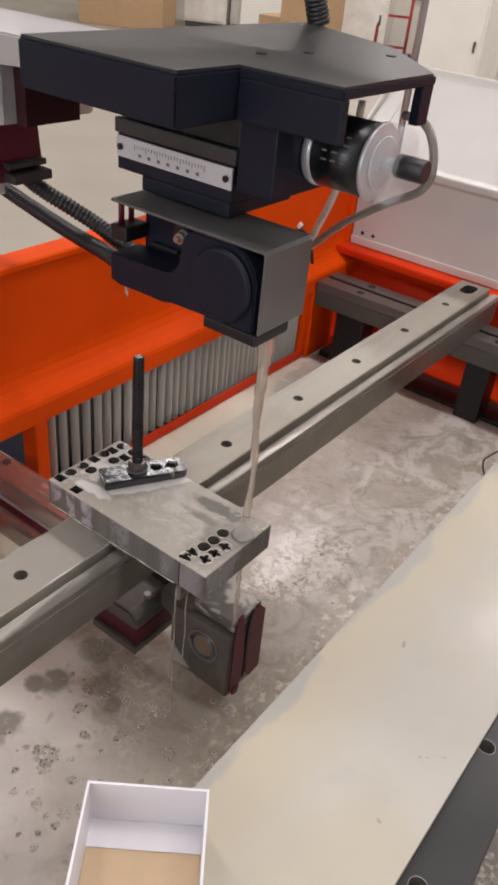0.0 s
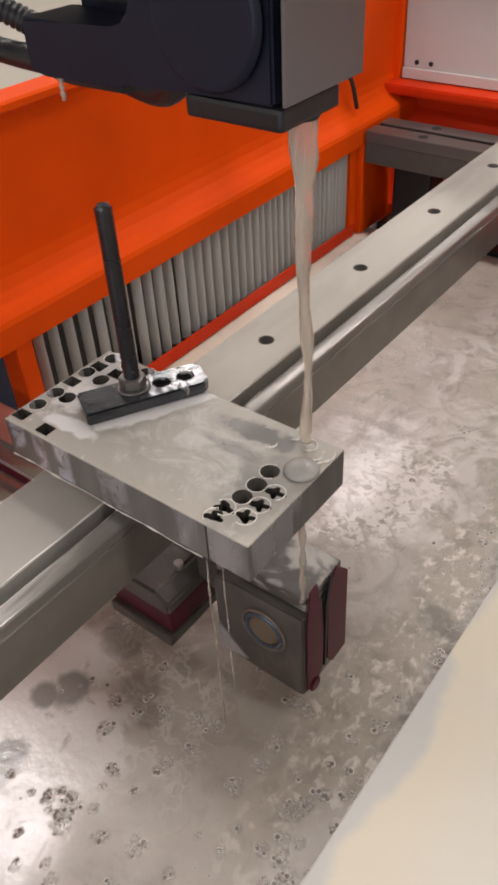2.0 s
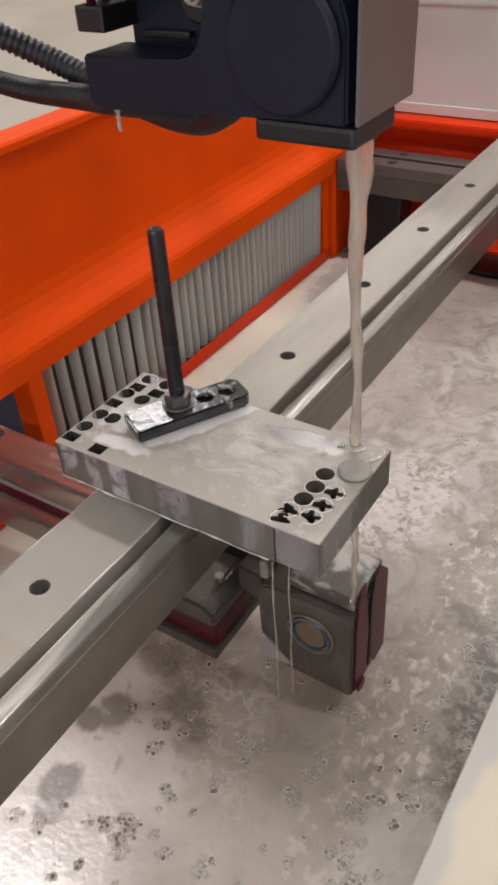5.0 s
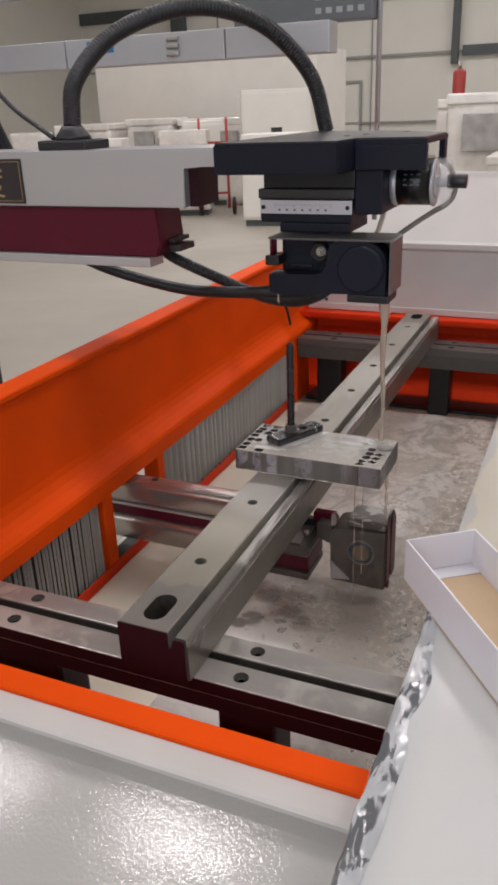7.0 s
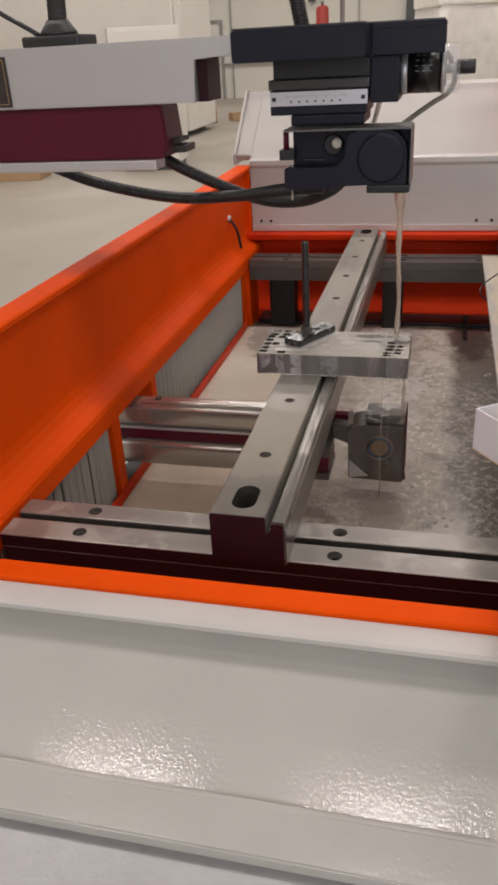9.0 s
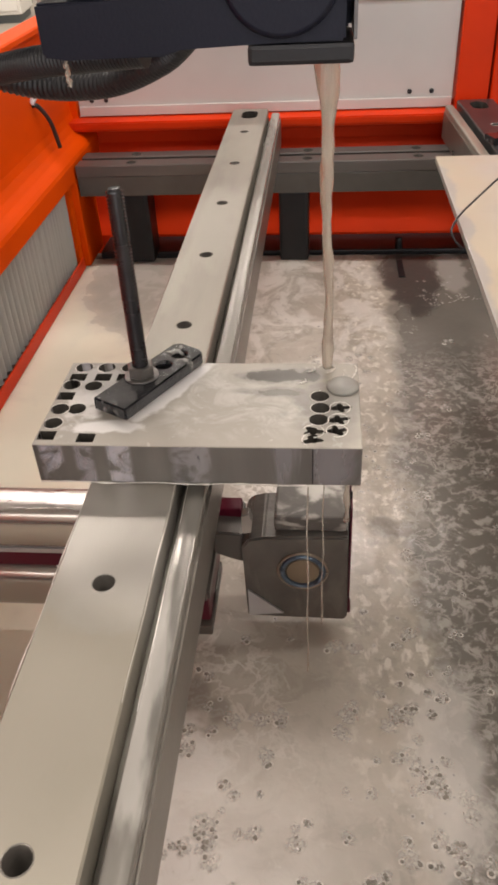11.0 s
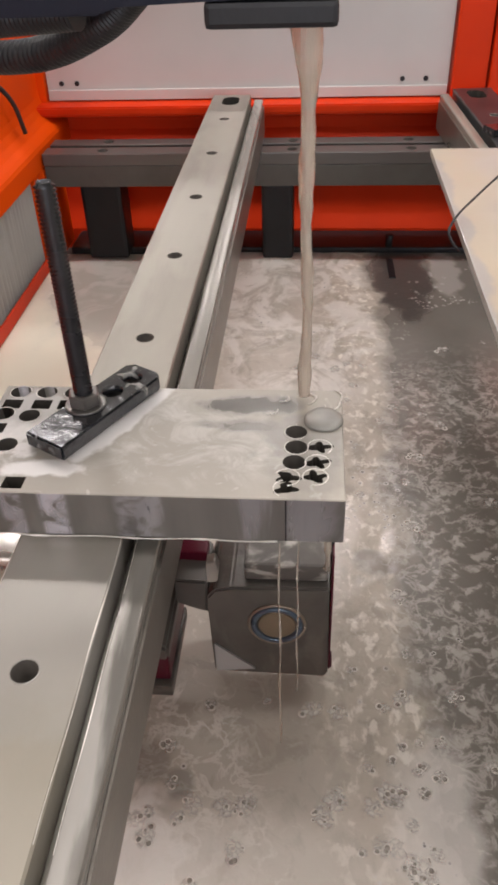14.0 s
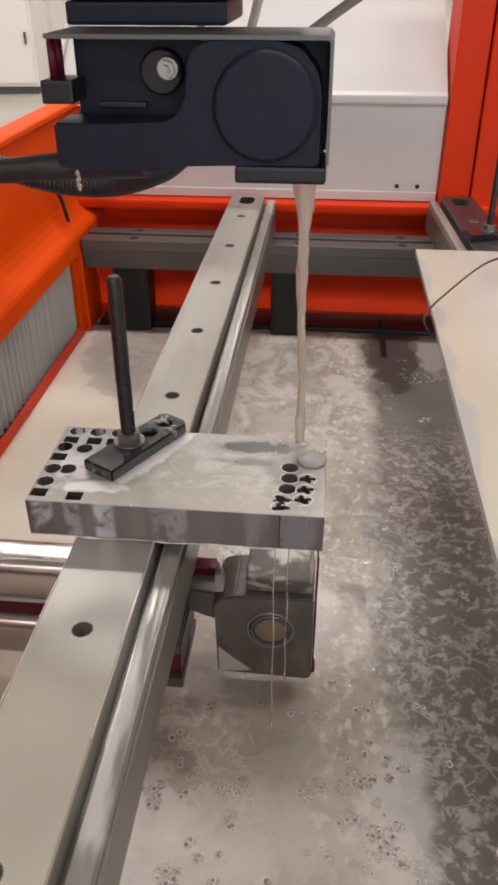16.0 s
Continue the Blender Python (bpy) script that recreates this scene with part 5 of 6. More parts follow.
rod(bm, (0.052, 0.6049, 1.2295), (0.052, 0.600, 1.2295), 0.0036)
part("bolt", bm, zinc, hd, "brass-coloured hexagon bolt and nut")
part("nozzle_plate", boxed(0.106, 0.178, 0.588, 0.65, 1.150, 1.1635, bevel=0.003), black_iron, hd, "wet black nozzle plate")
bm = bmesh.new()
rod(bm, (0.161, 0.633, 1.1499), (0.161, 0.633, 1.1455), 0.0125, 0.0110)
part("nozzle", bm, black_iron, hd)
part("side_lug", boxed(-0.046, -0.0205, 0.598, 0.6358, 1.205, 1.222, bevel=0.002), black_iron, hd)
for py in (0.606, 0.622):
    bm = bmesh.new()
    rod(bm, (-0.036, py, 1.2222), (-0.036, py, 1.2515), 0.0034)
    part("pin", bm, maroon, hd, "dark red pin")
part("motor_mount", boxed(0.1062, 0.152, 0.628, 0.76, 1.290, 1.3605, bevel=0.002), navy, hd)
MY, MZ = 0.708, 1.334
bm = bmesh.new()
rod(bm, (0.1525, MY, MZ), (0.163, MY, MZ), 0.0375, edge=0.002, seg=40)
mo = part("motor", bm, silver, hd, "round stepper motor with bright end caps")
bm = bmesh.new()
rod(bm, (0.1632, MY, MZ), (0.219, MY, MZ), 0.0365, seg=40)
part("motor_body", bm, label_black, mo, "black motor body")
for k in range(4):
    a0 = math.radians(52 + 13 * k)
    for j in range(3):
        bm = bmesh.new()
        bx0 = 0.176 + 0.011 * j
        box(bm, bx0, bx0 + 0.007 - 0.001 * ((j + k) % 3), -0.0009, 0.0009, 0.0366, 0.0369)
        bmesh.ops.transform(bm, matrix=Matrix.Translation((0, MY, MZ)) @ Matrix.Rotation(a0, 4, "X"), verts=bm.verts)
        part("printed_bar", bm, print_grey, mo)
bm = bmesh.new()
rod(bm, (0.2192, MY, MZ), (0.2245, MY, MZ), 0.0385, edge=0.0015, seg=40)
part("end_cap", bm, silver, mo, "bright aluminium end ring")
bm = bmesh.new()
tube(bm, [(x, MY, MZ) for x in (0.2247, 0.240, 0.2475, 0.2500, 0.2485, 0.2465, 0.239, 0.2249)], [0.0395, 0.0395, 0.0370, 0.0300, 0.0298, 0.0352, 0.0377, 0.0377], 40, caps=False)
part("clear_cap", bm, cap_shell, mo, "clear plastic cap")
bm = bmesh.new()
rod(bm, (0.2247, MY, MZ), (0.2275, MY, MZ), 0.026, edge=0.001, seg=32)
rod(bm, (0.2276, MY, MZ), (0.2430, MY, MZ), 0.0075, seg=18)
part("hub", bm, cap_clear, mo, "pale hub inside the clear cap")
bm = bmesh.new()
rod(bm, (0.2432, MY, MZ + 0.002), (0.275, MY, MZ + 0.002), 0.0115, edge=0.0015, seg=24)
part("knob", bm, rubber, mo, "black ribbed knob")
bm = bmesh.new()
tube(bm, curve_points([(0.070, 0.840, 1.166), (0.125, 0.822, 1.218), (0.165, 0.812, 1.248), (0.202, 0.803, 1.273), (0.230, 0.800, 1.290), (0.241, 0.800, 1.309), (0.239, 0.800, 1.332), (0.229, 0.802, 1.352), (0.213, 0.806, 1.362), (0.190, 0.812, 1.362)], 60), 0.0048, 12)
part("return_hose", bm, hose_cloudy, hd, "cloudy greyish plastic hose looping past the motor")
bm = bmesh.new()
tube(bm, curve_points([(0.066, 0.85, 1.168), (0.080, 0.852, 1.205), (0.098, 0.852, 1.255), (0.112, 0.85, 1.32), (0.115, 0.85, 1.36)], 16), 0.0048, 12)
part("clear_hose", bm, hose_pale, hd, "pale clear plastic fluid hose")

# ---- upper arm, conduits, name plate, column ----
ua = thing("upper_wire_arm", (-0.5, 0.68, 1.196), "satin steel upper machine arm over a maroon casting", "machine arm")
part("steel_beam", prism(bmesh.new(), [(-1.25, 1.305), (-1.25, 1.398), (-0.107, 1.402), (-0.107, 1.372), (-0.178, 1.372), (-0.178, 1.305)], "y", 0.56, 0.70, bevel=0.0025), silver, ua)
part("notch_block", boxed(-0.1775, -0.16, 0.58, 0.66, 1.305, 1.3715), maroon_dark, ua)
part("casting", prism(bmesh.new(), [(-1.25, 1.215), (-1.25, 1.3045), (-0.245, 1.3045), (-0.238, 1.24), (-0.250, 1.215)], "y", 0.575, 0.665, bevel=0.003), maroon, ua, "maroon painted casting")
part("bottom_rail", boxed(-1.25, -0.262, 0.568, 0.62, 1.197, 1.2145, bevel=0.002), silver, ua, "bright ground bottom rail")
part("end_clip", boxed(-0.2375, -0.215, 0.60, 0.66, 1.222, 1.234, bevel=0.002), rubber, ua)
part("end_clip", boxed(-0.2375, -0.225, 0.60, 0.66, 1.238, 1.246, bevel=0.002), rubber, ua)
bm = bmesh.new()
rod(bm, (-0.766, 0.574, 1.252), (-0.766, 0.555, 1.252), 0.005)
tube(bm, curve_points([(-0.766, 0.556, 1.252), (-0.772, 0.55, 1.262), (-0.764, 0.548, 1.274)], 10), 0.004, 8)
part("hook", bm, zinc, ua, "small chrome hook")


def split_glyphs(ob, cuts):
    """Takes the letters of a line apart, so that each is a part of its own."""
    me = ob.data
    xs = [v.co.x for v in me.vertices]
    lo, wide = min(xs), max(xs) - min(xs)
    for i in range(len(cuts) + 1):
        bm = bmesh.new()
        bm.from_mesh(me)
        keep = lambda f: sum((f.calc_center_median().x - lo) / wide > c for c in cuts) == i
        bmesh.ops.delete(bm, geom=[f for f in bm.faces if not keep(f)], context="FACES")
        piece = new(ob.name.split(".")[0], as_mesh("character", bm, me.materials[0]))
        piece.parent, piece.matrix_basis = ob.parent, ob.matrix_basis
        tagged(piece, "gilt raised character")
    bpy.data.objects.remove(ob)


np_ = thing("name_plate", (-0.665, 0.5585, 1.309), "dark brown name plate with gilt characters", "sign")
part("plate", boxed(-0.815, -0.515, 0.5575, 0.5598, 1.309, 1.389, bevel=0.0008), plaque_m, np_)
for a in ((-0.811, -0.519, 1.3835, 1.3845), (-0.811, -0.519, 1.3135, 1.3145), (-0.5205, -0.5195, 1.3146, 1.3834), (-0.811, -0.81, 1.3146, 1.3834)):
    part("border", boxed(a[0], a[1], 0.5568, 0.5574, a[2], a[3]), brass, np_)
split_glyphs(lettering("character", "63F \u9525\u5ea6", 0.062, pose(-0.790 + 0.665, -0.0012, 0.016, 90), brass, np_, "gilt raised character"), (0.117, 0.242, 0.41, 0.742))

bm = bmesh.new()
box(bm, -0.492, -0.385, 0.585, 0.665, 1.4005, 1.418, bevel=0.004)
tube(bm, [(-0.438, 0.625, 1.4181), (-0.438, 0.625, 1.424), (-0.438, 0.625, 1.434), (-0.438, 0.625, 1.442)], [0.034, 0.032, 0.024, 0.019], 24)
ch = thing("conduit", (-0.438, 0.625, 1.4), "black corrugated conduit arching from arm to head", "conduit")
part("socket", bm, rubber, ch)
bm = bmesh.new()
hose(bm, [(-0.438, 0.625, 1.44), (-0.435, 0.65, 1.52), (-0.385, 0.73, 1.60), (-0.27, 0.82, 1.640), (-0.17, 0.92, 1.610), (-0.10, 1.00, 1.52), (-0.075, 1.035, 1.41)], 0.0165, depth=0.0013)
part("tube", bm, rubber, ch)
c2 = thing("conduit", (-0.3, 0.66, 1.12), "black corrugated conduit sagging below the arm", "conduit")
bm = bmesh.new()
hose(bm, [(-0.56, 0.72, 1.195), (-0.45, 0.74, 1.150), (-0.29, 0.735, 1.122), (-0.14, 0.69, 1.132), (-0.05, 0.635, 1.150), (0.03, 0.615, 1.158)], 0.0115, pitch=0.0045, depth=0.0014)
part("tube", bm, rubber, c2)
bm = bmesh.new()
hose(bm, [(-0.30, 0.66, 1.225), (-0.27, 0.68, 1.195), (-0.20, 0.725, 1.150), (-0.11, 0.735, 1.116), (-0.03, 0.705, 1.118), (0.03, 0.665, 1.142), (0.06, 0.65, 1.165)], 0.0115, pitch=0.0045, depth=0.0014)
part("tube", bm, rubber, c2)
c3 = thing("conduit", (-0.75, 0.75, 1.4), "pair of black conduits rising from the arm", "conduit")
for keys, r in (([(-0.755, 0.74, 1.39), (-0.765, 0.75, 1.55), (-0.79, 0.76, 1.80), (-0.80, 0.77, 2.3)], 0.016), ([(-0.69, 0.74, 1.39), (-0.73, 0.75, 1.46), (-0.78, 0.75, 1.60), (-0.86, 0.76, 1.80), (-0.92, 0.77, 2.3)], 0.0155)):
    bm = bmesh.new()
    hose(bm, keys, r)
    part("tube", bm, rubber, c3)
bm = bmesh.new()
tube(bm, curve_points([(-0.47, 0.61, 1.42), (-0.62, 0.66, 1.50), (-0.80, 0.75, 1.66)], 16), 0.0045, 8)
part("stay_wire", bm, rubber, c3)

mc = thing("machine_column", (-1.2, 0.75, 0), "dark maroon machine column with hanging cables", "machine column")
part("column", boxed(-1.55, -1.13, 0.82, 1.1, 0.62, 1.196, bevel=0.01), maroon_dark, mc)
part("base", boxed(-1.7, -1.10, 0.3, 1.3, 0.0, 0.60, bevel=0.01), paint("dark_blue_base", (0.012, 0.016, 0.05), 0.4, vary=0.1), mc, "dark blue painted machine base")
part("head_stock", boxed(-1.6, -1.252, 0.5, 1.15, 1.197, 2.2, bevel=0.01), silver, mc)
cb = thing("hanging_cables", (-0.87, 0.7, 0.75), "bundle of grey cables hanging by the column", "cables")
for k in range(4):
    bm = bmesh.new()
    tube(bm, curve_points([(-1.000 + 0.010 * k, 0.655, 1.25), (-0.985 + 0.012 * k, 0.74 + 0.01 * k, 1.12), (-0.962 + 0.009 * math.sin(2.1 * k), 0.80, 1.02), (-0.940 + 0.014 * k, 0.82, 0.92 - 0.02 * k), (-0.905 + 0.008 * math.cos(1.7 * k), 0.84, 0.76), (-0.915 - 0.012 * k, 0.85, 0.56)], 30), 0.0048, 8)
    part("cable", bm, paint("grey_cable", (0.055, 0.046, 0.040), 0.5), cb)

# cross tray with readout behind the arm
ct = thing("cable_duct", (-0.6, 1.07, 1.555), "pale grey metal cable duct with a blue sticker", "cable duct")
for x0, x1 in ((-1.9, -0.732), (-0.729, -0.314), (-0.311, -0.075)):
    part("section", boxed(x0, x1, 1.05, 1.11, 1.562, 1.622, bevel=0.002), paint("duct_grey", (0.50, 0.50, 0.51), 0.4, 0.2, vary=0.04), ct)
part("sticker", boxed(-0.668, -0.596, 1.0488, 1.0496, 1.590, 1.615), blue_label, ct, "blue sticker")
for k in range(3):
    part("knob", boxed(-0.455, -0.425, 1.040, 1.0495, 1.574 + 0.015 * k, 1.583 + 0.015 * k, bevel=0.002), zinc, ct)
part("post", boxed(-1.85, -1.78, 1.05, 1.11, 0.6, 1.561), silver, ct)
ro = thing("digital_readout", (-0.19, 1.215, 1.63), "grey digital readout with green digits and keys", "readout")
part("case", boxed(-0.356, -0.024, 1.20, 1.25, 1.632, 1.86, bevel=0.004), grey_case, ro)
part("screen", boxed(-0.340, -0.178, 1.1985, 1.1998, 1.69, 1.85), label_black, ro, "dark screen")
part("holder", boxed(-0.22, -0.15, 1.06, 1.26, 1.6225, 1.6318), grey_case, ro)
SEGMENTS = {"0": "abcdef", "1": "bc", "2": "abged", "3": "abgcd", "4": "fgbc", "5": "afgcd", "6": "afgedc", "-": "g"}
for text, z in (("-143.425", 1.7505), ("-561.305", 1.7095)):
    x = -0.336
    for ch in text:
        bm = bmesh.new()
        w, h, s = 0.0105, 0.0235, 0.0022
        bars = {"a": (0, w, h - s, h), "g": (0, w, h / 2 - s / 2, h / 2 + s / 2), "d": (0, w, 0, s), "f": (0, s, h / 2, h), "e": (0, s, 0, h / 2), "b": (w - s, w, h / 2, h), "c": (w - s, w, 0, h / 2)}
        for k in SEGMENTS.get(ch, ""):
            u0, u1, v0, v1 = bars[k]
            e = 0.0006
            p = [(u0 + e, v0 + e), (u1 - e, v0 + e), (u1 - e, v1 - e), (u0 + e, v1 - e)]
            prism(bm, [(x + u + v * 0.12, z + v) for u, v in p], "y", 1.1975, 1.1982)
        if ch == ".":
            box(bm, x - 0.0062, x - 0.0040, 1.1975, 1.1982, z, z + 0.0024)
        else:
            x += 0.030 if ch == "-" else 0.0178
        part("digit" if ch not in "-." else "sign", bm, digits, ro, "green glowing digit")
for r in range(7):
    for k in range(5):
        if r in (2, 3) and k == 0:
            continue
        part("key", boxed(-0.155 + 0.0245 * k, -0.141 + 0.0245 * k, 1.1975, 1.1999, 1.648 + 0.0265 * r, 1.660 + 0.0265 * r, bevel=0.001), key_light if k not in (1, 2, 3) or r < 2 else key_dark, ro)
bm = bmesh.new()
rod(bm, (-0.018, 1.24, 1.20), (-0.018, 1.24, 2.4), 0.006)
solid("steel_rod", bm, silver, "thin upright bright steel rod", "rod", kind="", at=(-0.018, 1.24, 1.20))
bm = bmesh.new()
rod(bm, (-2.0, 1.3, 1.735), (-0.36, 1.24, 1.762), 0.006)
solid("steel_pipe", bm, silver, "thin bright steel pipe beside the readout", "pipe")
bm = bmesh.new()
tube(bm, [(-0.137, 0.116, TRAY - 0.001), (-0.137, 0.116, TRAY + 0.008)], 0.011, 6)
rod(bm, (-0.137, 0.116, TRAY + 0.0081), (-0.137, 0.116, TRAY + 0.020), 0.006, edge=0.001)
solid("floor_bolt", bm, zinc_dark, "dark hexagon bolt standing on the tray floor", "bolt")

# ---- things farther off in the hall ----


def carton_box(x, y, w, d, h, label="brown cardboard carton on the hall floor", turn=0):
    k = solid("carton", boxed(-w / 2, w / 2, -d / 2, d / 2, 0, h, bevel=0.01), carton, label, "carton", group="cartons", at=(0, 0, 0))
    k.matrix_basis = pose(x, y, 0, 0, 0, turn)
    return k


carton_box(-5.1, 8.8, 0.6, 0.5, 1.0, turn=10)
carton_box(-5.75, 9.4, 0.7, 0.6, 0.55)
carton_box(-4.67, 16.15, 0.34, 0.3, 0.26, turn=15)
carton_box(-4.17, 16.40, 0.22, 0.22, 0.16, turn=40)
carton_box(-5.22, 16.55, 0.5, 0.4, 0.38, turn=5)
carton_box(-9.2, 9.9, 1.3, 1.0, 1.3, turn=30)
carton_box(-7.7, 12.9, 0.8, 0.8, 1.1, turn=30)


def cabinet(x, y, w, d, h, label, turn=0, port=True, mat=None):
    c = thing("electric_cabinet", (0, 0, 0), label, "cabinet", group="machine cabinets")
    part("body", boxed(-w / 2, w / 2, -d / 2, d / 2, 0.08, h, bevel=0.01), mat or machine_white, c, local=True)
    part("plinth", boxed(-w / 2 + 0.03, w / 2 - 0.03, -d / 2 + 0.03, d / 2 - 0.03, 0, 0.0795), wall_steel, c, local=True)
    part("door", boxed(-w / 2 + 0.03, w / 2 - 0.03, -d / 2 - 0.018, -d / 2 - 0.001, 0.12, h - 0.05, bevel=0.004), mat or machine_white, c, local=True)
    if port:
        part("port", boxed(-0.08, 0.08, -d / 2 - 0.024, -d / 2 - 0.0185, h * 0.62, h * 0.62 + 0.14), dark_glass, c, "dark square opening", local=True)
    part("handle", boxed(w / 2 - 0.10, w / 2 - 0.075, -d / 2 - 0.04, -d / 2 - 0.0185, h * 0.45, h * 0.55, bevel=0.003), wall_steel, c, local=True)
    c.matrix_basis = pose(x, y, 0, 0, 0, turn)
    return c


cabinet(-3.55, 9.6, 0.75, 0.7, 1.15, "white machine cabinet on the hall floor", 8, port=False)
cabinet(-5.3, 10.4, 0.7, 0.6, 1.2, "pale grey film-wrapped machine cabinet", 20, port=False, mat=wrap)
cabinet(-6.8, 10.4, 0.8, 0.6, 1.1, "white painted machine cabinet on the floor", 20, port=False)
cabinet(-8.2, 11.9, 0.8, 0.7, 1.3, "white painted electric cabinet with a port", 30, port=True)
cabinet(-8.75, 11.3, 0.7, 0.7, 1.2, "grey film-wrapped electric cabinet", 30, port=False, mat=wrap)
cabinet(-5.5, 11.7, 0.9, 0.7, 1.3, "white electric cabinet with a dark panel", 25)
cabinet(-4.1, 11.0, 1.0, 0.8, 1.7, "tall white electric cabinet with a square opening", 25)
tl = thing("hand_truck", (0, 0, 0), "steel hand truck with red wheels", "hand truck")
for sx in (-0.2, 0.2):
    bm = bmesh.new()
    rod(bm, (sx, 0, 0.1), (sx, 0.25, 1.35), 0.02)
    part("rail", bm, red_paint, tl, local=True)
    bm = bmesh.new()
    rod(bm, (sx * 1.25, 0.06, 0.13), (sx * 1.25 + 0.05, 0.06, 0.13), 0.13, edge=0.02)
    wl = part("wheel", bm, rubber, tl, local=True)
    bm = bmesh.new()
    rod(bm, (sx * 1.25 - 0.008, 0.06, 0.13), (sx * 1.25 + 0.058, 0.06, 0.13), 0.07)
    part("hub", bm, red_paint, wl, "red hub", local=True)
for hz in (0.3, 0.65, 1.0):
    part("rung", boxed(-0.2, 0.2, 0.2 * hz, 0.2 * hz + 0.02, hz, hz + 0.03), red_paint, tl, local=True)
tl.matrix_basis = pose(-4.75, 10.2, 0, 0, 0, 25)

big = thing("white_machine", (-5.5, 13.5, 0), "large white enclosed machine tool in the hall", "machine")
part("housing", boxed(-8.6, -4.35, 13.2, 15.0, 0.1, 2.42, bevel=0.03), machine_white, big)
part("side_edge", boxed(-4.345, -4.2, 13.3, 15.0, 0.1, 2.4, bevel=0.01), machine_white, big)
part("foot", boxed(-8.5, -4.4, 13.3, 14.9, 0, 0.0995), wall_steel, big)


wrapped_grey = paint("grey_wrapped_panel", (0.40, 0.385, 0.36), 0.4, vary=0.3, scale=8)


def wrapped(x, y, w, d, h, turn=0, window=True):
    """A crated machine part under milky wrapping film, with a lumpy outline."""
    k = thing("wrapped_machine", (0, 0, 0), "machine part wrapped in milky plastic film", "wrapped machine", group="wrapped machines")
    bm = bmesh.new()
    box(bm, -w / 2, w / 2, -d / 2, d / 2, 0, h)
    bmesh.ops.subdivide_edges(bm, edges=bm.edges, cuts=7, use_grid_fill=True)
    for v in bm.verts:
        q = v.co * 2.6 + Vector((x, y, h))
        v.co += noise.noise_vector(q) * 0.035 * (0.3 + v.co.z / h)
        v.co.z = max(0, v.co.z)
    for f in bm.faces:
        f.smooth = True
    part("film", bm, wrap, k, local=True)
    if window:
        part("panel", boxed(-w * 0.34, w * 0.1, -d / 2 - 0.07, -d / 2 - 0.035, h * 0.62, h * 0.88, bevel=0.01), wrapped_grey, k, "grey window panel under the film", local=True)
        part("slot", boxed(w * 0.18, w * 0.34, -d / 2 - 0.07, -d / 2 - 0.035, h * 0.66, h * 0.80, bevel=0.01), wrapped_grey, k, local=True)
    part("top_cap", boxed(-w / 2 - 0.02, w / 2 + 0.02, -d / 2 - 0.03, d / 2 + 0.02, h * 0.945, h * 1.0 + 0.03, bevel=0.02), wrap, k, local=True)
    k.matrix_basis = pose(x, y, 0, 0, 0, turn)
    return k


for i, (wx, wy, ww, wh) in enumerate(((-7.6, 11.6, 0.9, 1.28), (-6.6, 11.9, 0.8, 1.33), (-5.9, 12.2, 0.7, 1.3), (-5.0, 11.9, 0.9, 1.3), (-0.75, 9.3, 1.0, 1.5), (0.35, 9.0, 0.9, 1.75), (1.3, 9.6, 1.2, 1.55), (-1.2, 10.6, 0.8, 1.45), (2.7, 9.0, 1.3, 1.6), (0.2, 7.6, 1.4, 0.95))):
    wrapped(wx, wy, ww, 0.8, wh, 10 * (i % 3), i % 3 != 2)
rd_ = thing("red_cylinder", (-2.25, 16.0, 0), "red gas cylinder by the wall", "cylinder")
bm = bmesh.new()
rod(bm, (-2.25, 16.0, 0), (-2.25, 16.0, 2.0), 0.12, edge=0.05)
part("bottle", bm, red_paint, rd_)
bm = bmesh.new()
rod(bm, (-2.25, 16.0, 2.0), (-2.25, 16.0, 2.12), 0.03)
part("valve", bm, zinc, rd_)
dr = thing("door_1", (-6.97, 23.95, 0), "cream steel wall door with a frame", "door", kind="structure")
part("leaf", boxed(-7.49, -6.44, 23.93, 23.99, 0, 2.03, bevel=0.01), wall_panel, dr)
for fx0, fx1, fz0, fz1 in ((-7.56, -7.495, 0, 2.10), (-6.435, -6.37, 0, 2.10), (-7.4945, -6.4355, 2.035, 2.10)):
    part("door_frame", boxed(fx0, fx1, 23.88, 23.99, fz0, fz1), seam_grey, dr)

